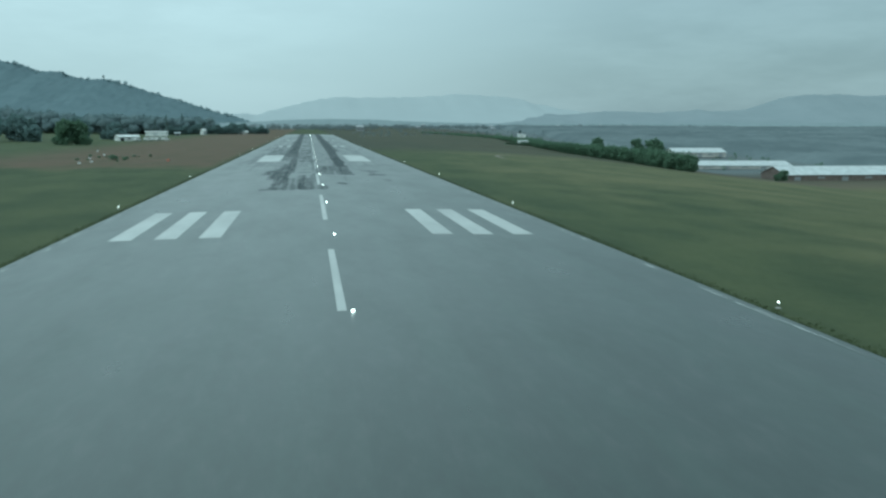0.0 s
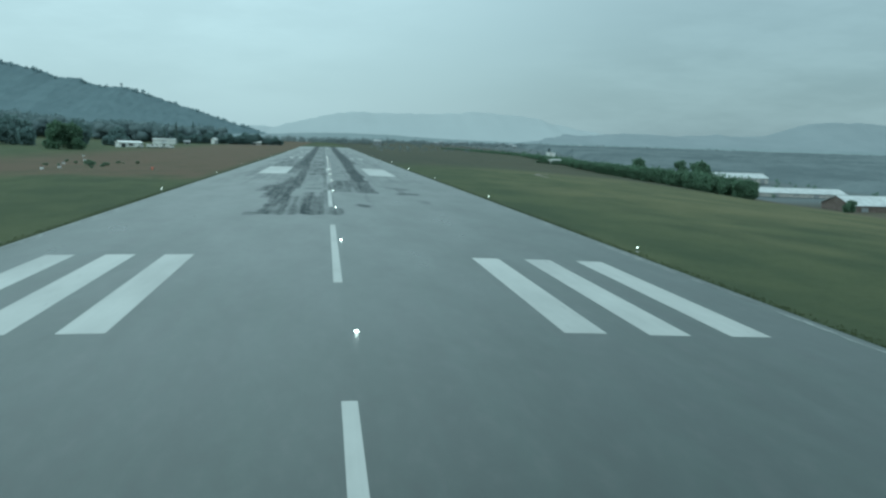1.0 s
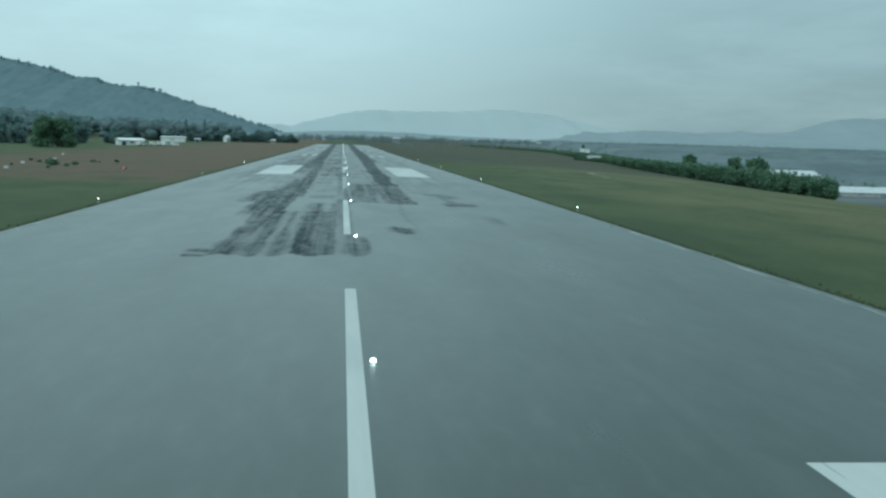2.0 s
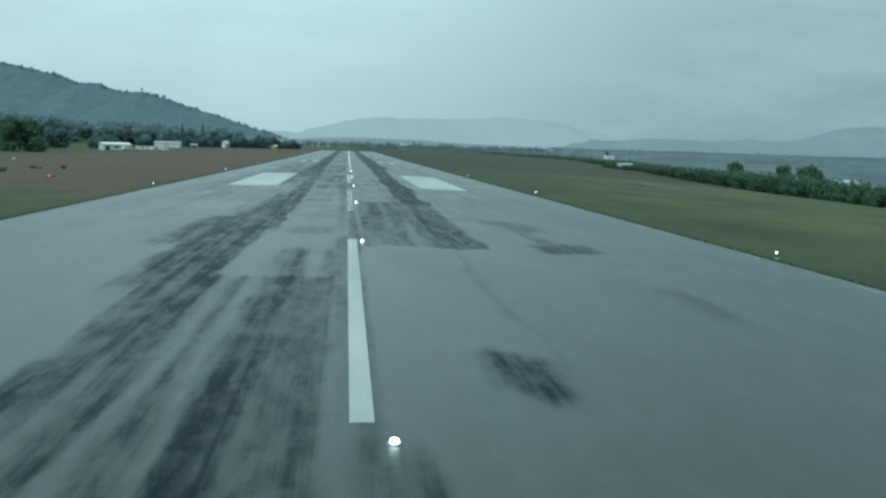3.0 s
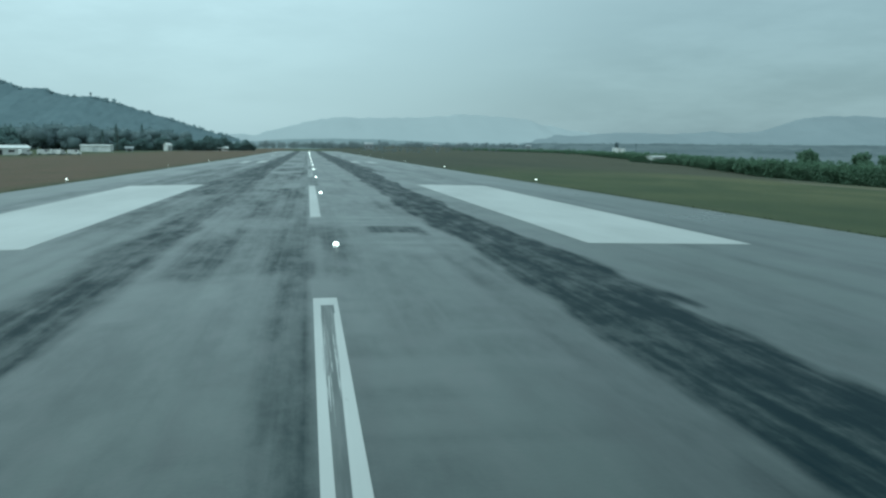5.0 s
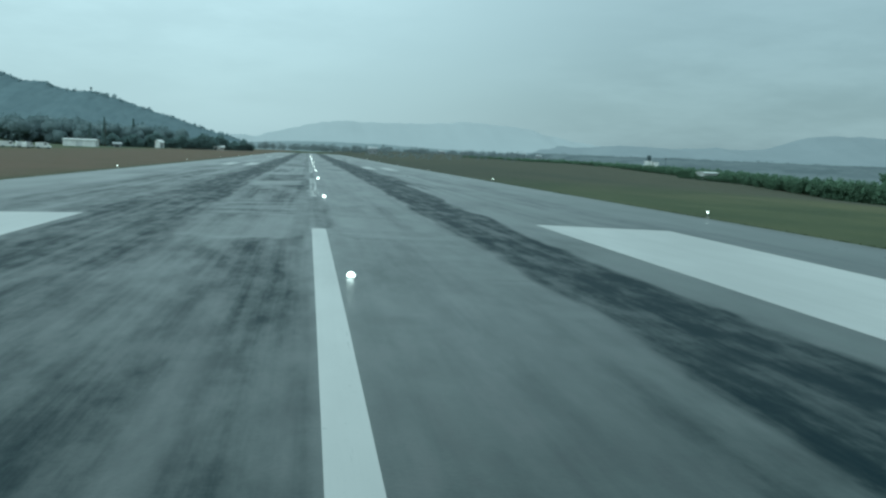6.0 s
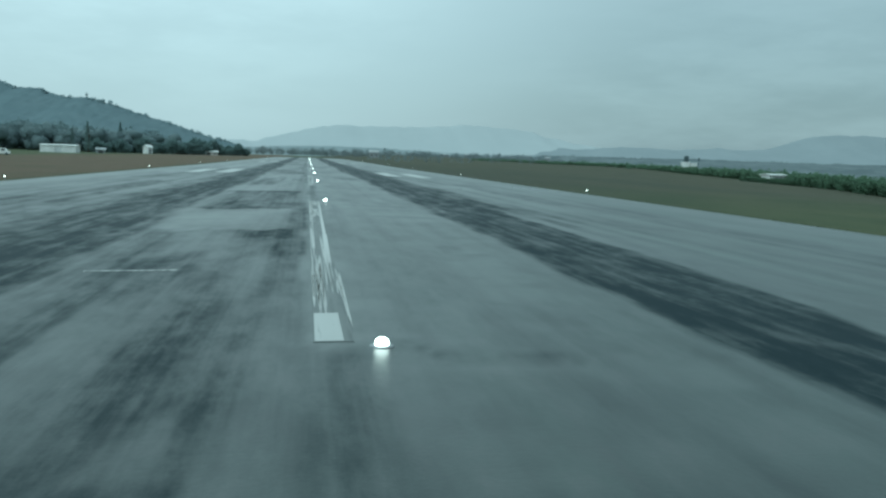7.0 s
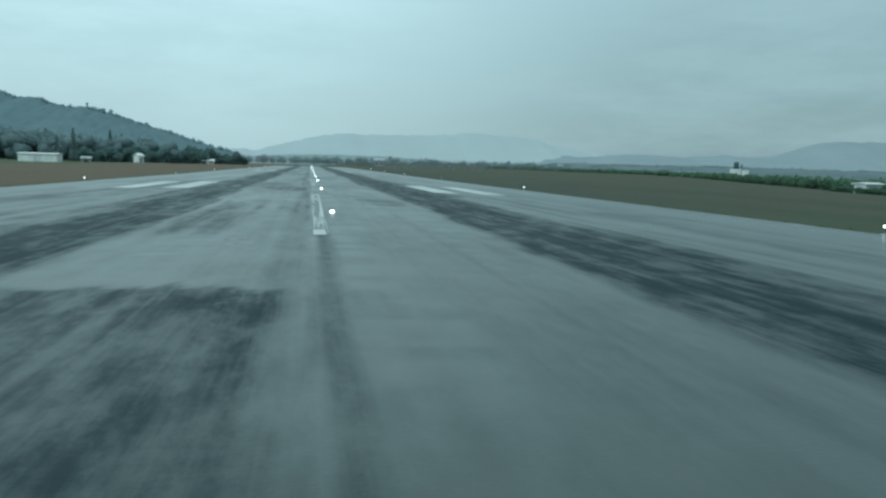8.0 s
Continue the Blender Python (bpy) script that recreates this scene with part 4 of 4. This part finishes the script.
tagged(mesh_object("hedge_growth", v, f, LEAF), "dense dark green growth at the foot of a hedge", "hedge", kind="stuff")

rnd = random.Random(40)
bush = thing("bush", 0, 0, 0, "low dark bush in rough grass", "bush", "bushes by the airfield")
bm = bmesh.new()
for i in range(6):
    limb(bm, (0, 0, -0.2), (0.5 * math.cos(i), 0.5 * math.sin(i), 0.9), 0.04, 0.015)
part("stem", bm, BARK, bush)
v, f = [], []
leaf_cloud(rnd, (0, 0, 0.75), (1.3, 1.3, 0.8), 260, 0.17, v, f)
leaf_cloud(rnd, (0.8, 0.3, 0.6), (0.9, 0.8, 0.6), 140, 0.15, v, f)
foliage = mesh_object("foliage", v, f, LEAF)
foliage.parent = bush
bush.matrix_basis = pose(-56, 176, land(-56, 176))
for k in range(14):
    x, y = rnd.uniform(-68, -47), rnd.uniform(160, 205)
    s = rnd.uniform(0.25, 0.5)
    copy_thing(bush, pose(x, y, land(x, y), 0, 0, rnd.uniform(0, 360)) @ Matrix.Diagonal((s * 1.5, s, s, 1)))
box_marker = thing("marker_box", -65, 206, land(-65, 206), "small white marker box in rough grass", "marker", "field markers")
part("body", box(-0.32, 0.32, -0.2, 0.2, -0.05, 0.36, 0.03), WHITE, box_marker)
part("lid", box(-0.35, 0.35, -0.23, 0.23, 0.36, 0.41, 0.015), ROOF, box_marker)
for x, y in ((-57, 157), (-78, 253), (-64, 184), (-58, 149)):
    copy_thing(box_marker, pose(x, y, land(x, y), 0, 0, rnd.uniform(-40, 40)))


BALL = bmesh.new()
bmesh.ops.create_icosphere(BALL, subdivisions=2, radius=1.0)
BALL.verts.ensure_lookup_table()
BALL_V = np.array([p.co[:] for p in BALL.verts])
BALL_F = np.array([[p.index for p in q.verts] for q in BALL.faces])
BALL.free()


def heart(rnd_, centre, radii, verts, faces):
    """The dense inside of a crown, lumpy all over."""
    ph = np.array([rnd_.uniform(0, 6.3) for _ in range(6)])
    lump = 1 + 0.16 * np.sin(BALL_V @ np.array([4.1, 2.3, 3.3]) + ph[0]) * np.sin(BALL_V @ np.array([-2.7, 4.9, 1.7]) + ph[1]) + 0.1 * np.sin(BALL_V @ np.array([6.3, -5.1, 7.7]) + ph[2])
    n0 = len(verts)
    verts += (np.array(centre) + BALL_V * lump[:, None] * np.array(radii)).tolist()
    faces += (BALL_F + n0).tolist()


def woods(name, seed, spots_, size, leaf, label, per=46, clump=0.15, solid=False):
    rnd_ = random.Random(seed)
    v, f = [], []
    for x, y, z in spots_:
        s = size * rnd_.uniform(0.65, 1.35)
        if solid:
            for _ in range(6):
                r = s * rnd_.uniform(0.26, 0.44)
                an, far = rnd_.uniform(0, 6.3), s * rnd_.uniform(0.0, 0.5)
                heart(rnd_, (x + far * math.cos(an), y + far * math.sin(an), z + rnd_.uniform(0.3, 1.0) * s), (r * 1.15, r, r * rnd_.uniform(0.7, 1.0)), v, f)
        leaf_cloud(rnd_, (x, y, z + s * 0.75), (s * 0.75, s * 0.75, s * 0.8), per, s * clump, v, f)
        leaf_cloud(rnd_, (x, y, z + s * 0.3), (s * 0.45, s * 0.45, s * 0.5), per // 3, s * clump, v, f)
    return tagged(mesh_object(name, v, f, leaf, solid), label, "woods", kind="stuff")


rnd = random.Random(4)
belt = []
for _ in range(460):
    x = rnd.uniform(-460, -120)
    y = 720 + rnd.uniform(0, 260) + max(0, (x + 160)) * 1.6
    belt.append((x, y, land(x, y) - 0.5 + max(0.0, -x - 170) * 0.03))
woods("tree_belt", 11, belt, 10.3, LEAF_BELT, "dark belt of broadleaf trees behind the hangars, greyed for haze", 170, 0.075, True)
belt = []
for _ in range(620):
    x = rnd.uniform(-110, 620)
    y = rnd.uniform(1150, 1500)
    belt.append((x, y, 2.0))
woods("far_tree_line", 12, belt, 5.5, LEAF_FAR, "grey line of trees beyond the runway end, haze in its colour", 60, 0.10)
belt = []
for _ in range(520):
    x = rnd.uniform(26, 560)
    y = 560 + rnd.uniform(0, 420) * 1.0 + x * 0.25
    if x > 40 + (y - 560) * 0.02:
        belt.append((x, y, land(x, y) - 0.6))
woods("scrub", 13, belt, 2.4, LEAF_FAR, "low scrub across the far side of the field, greyed for haze", 30, 0.12)
# crowns of the valley's woods, one uneven canopy, haze in its colour
vx, vy = np.meshgrid(np.linspace(225, 1300, 240), np.linspace(330, 1300, 220), indexing="ij")
crowns = 3.0 + 5.0 * field(vx, vy, 0.09, 0.09, 3, 21) + 2.0 * field(vx, vy, 0.02, 0.02, 2, 22)
clear = rise(np.maximum(vx - 320, vy - 540), 0, 25) * rise(vx - 225 - np.maximum(0, vy - 640) * 0.1, 0, 12)
v = [(x, y, land(x, y) - 1.5 + h) for x, y, h in zip(vx.ravel().tolist(), vy.ravel().tolist(), (crowns * clear).ravel().tolist())]
at_ = (np.arange(239)[:, None] * 220 + np.arange(219)[None, :]).ravel()
f = np.stack([at_, at_ + 220, at_ + 221, at_ + 1], -1).tolist()
tagged(mesh_object("valley_woods", v, f, VALE, True), "woods across the valley floor, greyed for haze", "woods", kind="stuff")
belt = []
for _ in range(260):
    x = rnd.uniform(118, 420)
    y = rnd.uniform(385, 640)
    belt.append((x, y, land(x, y) - 0.5))
woods("hedge_bushes", 14, belt, 1.7, LEAF, "dark green bushes along the field's edge", 36)


# ---- hills ----
def ridge_height(x, table_x, table_z, seed, rough):
    z = float(np.interp(x, table_x, table_z))
    n_ = noise.noise((x * 0.004, seed, 0.0)) + 0.5 * noise.noise((x * 0.013, seed, 3.0)) + 0.3 * noise.noise((x * 0.045, seed, 7.0))
    return z + rough * n_ * min(1.0, z / 60)


def hill(name, x0, x1, y, depth, table_x, table_z, seed, rough, mat, label, nx_=420, canopy=5.0):
    """A wooded slope that rises to a crest at y and falls away behind it."""
    v, f = [], []
    rows = [(-1.0, 0.0), (-0.8, 0.16), (-0.6, 0.36), (-0.42, 0.55), (-0.28, 0.72), (-0.15, 0.87), (-0.06, 0.96), (0.0, 1.0), (0.1, 0.95), (0.4, 0.5), (0.7, 0.0)]
    steps_ = list(np.linspace(-1, 0.1, 44)) + [0.4, 0.7]
    rows = [(t, float(np.interp(t, [r[0] for r in rows], [r[1] for r in rows]))) for t in steps_]
    for dy, h in rows:
        for i in range(nx_ + 1):
            x = x0 + (x1 - x0) * i / nx_
            z = ridge_height(x, table_x, table_z, seed, rough) * h
            gully = 1 + 0.10 * noise.noise((x * 0.006, dy * 3, seed)) * (1 - h)
            c = canopy * (noise.noise((x * 0.05, dy * 60, seed + 5)) + 0.6 * noise.noise((x * 0.13, dy * 140, seed))) * (1 if h > 0.05 else 0)
            v.append((x, y + dy * depth, z * gully + c - (4 if h == 0 else 0)))
    for j in range(len(rows) - 1):
        for i in range(nx_):
            a = j * (nx_ + 1) + i
            f.append((a, a + 1, a + nx_ + 2, a + nx_ + 1))
    return tagged(mesh_object(name, v, f, mat, True), label, "hill", kind="structure")


HX = [-2600, -1900, -1500, -1250, -1060, -1000, -935, -890, -840, -765, -700, -640, -580, -490, -400, -300, -230, -190, -120]
HZ = [150, 230, 290, 268, 230, 207, 207, 193, 180, 180, 166, 148, 130, 101, 69, 42, 23, 12, 0]
hill("hill_backdrop", -2600, -120, 3350, 900, HX, HZ, 2.0, 6, HILL, "grey green wooded hill with rain haze in its colour")
rnd = random.Random(8)
spots_ = []
for _ in range(230):
    x = -210 - 1140 * rnd.random() ** 1.6
    thick = 5 if noise.noise((x * 0.012, 4.0, 0.0)) > 0 else 0
    spots_.append((x, 3350 - rnd.uniform(0, 60), ridge_height(x, HX, HZ, 2.0, 6) - rnd.uniform(9, 17) + thick))
woods("ridge_trees", 15, spots_, 8.5, HILL_LEAF, "small uneven trees along the hill's crest, paled for haze", 26, 0.26)
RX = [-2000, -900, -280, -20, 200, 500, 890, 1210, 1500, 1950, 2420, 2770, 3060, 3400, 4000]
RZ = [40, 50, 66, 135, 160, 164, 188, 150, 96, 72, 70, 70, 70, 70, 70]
hill("far_ridge_backdrop", -2000, 4000, 4600, 700, RX, RZ, 5.0, 14, RIDGE, "ridge in a pale blue grey that stands for rain haze", 240, 2.0)
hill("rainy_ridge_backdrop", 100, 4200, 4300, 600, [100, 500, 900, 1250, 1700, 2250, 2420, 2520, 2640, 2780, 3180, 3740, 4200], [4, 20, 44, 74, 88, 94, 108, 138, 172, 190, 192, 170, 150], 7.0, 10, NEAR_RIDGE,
     "grey wooded ridge across the valley, rain haze in its colour", 240, 2.0)
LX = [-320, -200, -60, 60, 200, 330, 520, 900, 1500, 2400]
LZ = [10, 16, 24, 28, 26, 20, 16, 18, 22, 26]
hill("low_ridge_backdrop", -320, 2400, 2450, 250, LX, LZ, 9.0, 5, LOWRIDGE, "low wooded rise beyond the runway, haze in its colour", 240, 2.5)

# scattered pale houses of the far town
town = None
rnd = random.Random(31)
for k in range(40):
    x, y = rnd.uniform(60, 900), rnd.uniform(1000, 1900)
    if town is None:
        town = thing("far_house", 0, 0, 0, "small pale house far across the valley", "house", "far town houses")
        part("wall", box(-5, 5, -4, 4, -2, 6), TOWN_WALL, town)
        bm = bmesh.new()
        pts = [(-4.5, 6), (0, 8.2), (4.5, 6), (0, 7.9)]
        rows = [[bm.verts.new((s * 5.4, py, pz)) for py, pz in pts] for s in (-1, 1)]
        for i in range(4):
            bm.faces.new((rows[0][i], rows[0][(i + 1) % 4], rows[1][(i + 1) % 4], rows[1][i]))
        bm.faces.new(rows[0]), bm.faces.new(rows[1][::-1])
        part("roof", bm, TOWN_ROOF, town)
        for wx in (-2.5, 2.5):
            part("window", box(wx - 0.7, wx + 0.7, -4.06, -3.94, 2.0, 3.6), DARK, town)
        ob = town
        ob.matrix_basis = pose(x, y, land(x, y)) @ Matrix.Rotation(rnd.uniform(-0.5, 0.5), 4, "Z")
    else:
        s = rnd.uniform(0.35, 0.8)
        copy_thing(town, pose(x, y, land(x, y)) @ Matrix.Rotation(rnd.uniform(-0.7, 0.7), 4, "Z") @ Matrix.Diagonal((s * rnd.uniform(0.8, 1.6), s, s, 1)))

# ---- grass along the runway's edges ----
rnd = random.Random(77)
v, f = [], []
for side_ in (-1, 1):
    for _ in range(9000):
        d = abs(rnd.gauss(0, 1)) * 0.45
        x, y = side_ * (HALF + 0.12 + d), rnd.uniform(-60, 460)
        z = land(x, y)
        s = rnd.uniform(0.04, 0.13)
        for _b in range(3):
            an, lean = rnd.uniform(0, 6.28), rnd.uniform(0.1, 0.6) * s
            bx, by = x + rnd.uniform(-0.12, 0.12), y + rnd.uniform(-0.12, 0.12)
            n0 = len(v)
            wx, wy = 0.04 * math.cos(an), 0.04 * math.sin(an)
            v += [(bx - wx, by - wy, z - 0.03), (bx + wx, by + wy, z - 0.03), (bx + lean * math.sin(an), by - lean * math.cos(an), z + s)]
            f.append((n0, n0 + 1, n0 + 2))
tagged(mesh_object("verge_grass", v, f, GRASS), "short uneven wet grass along the runway edge", "grass", kind="stuff")
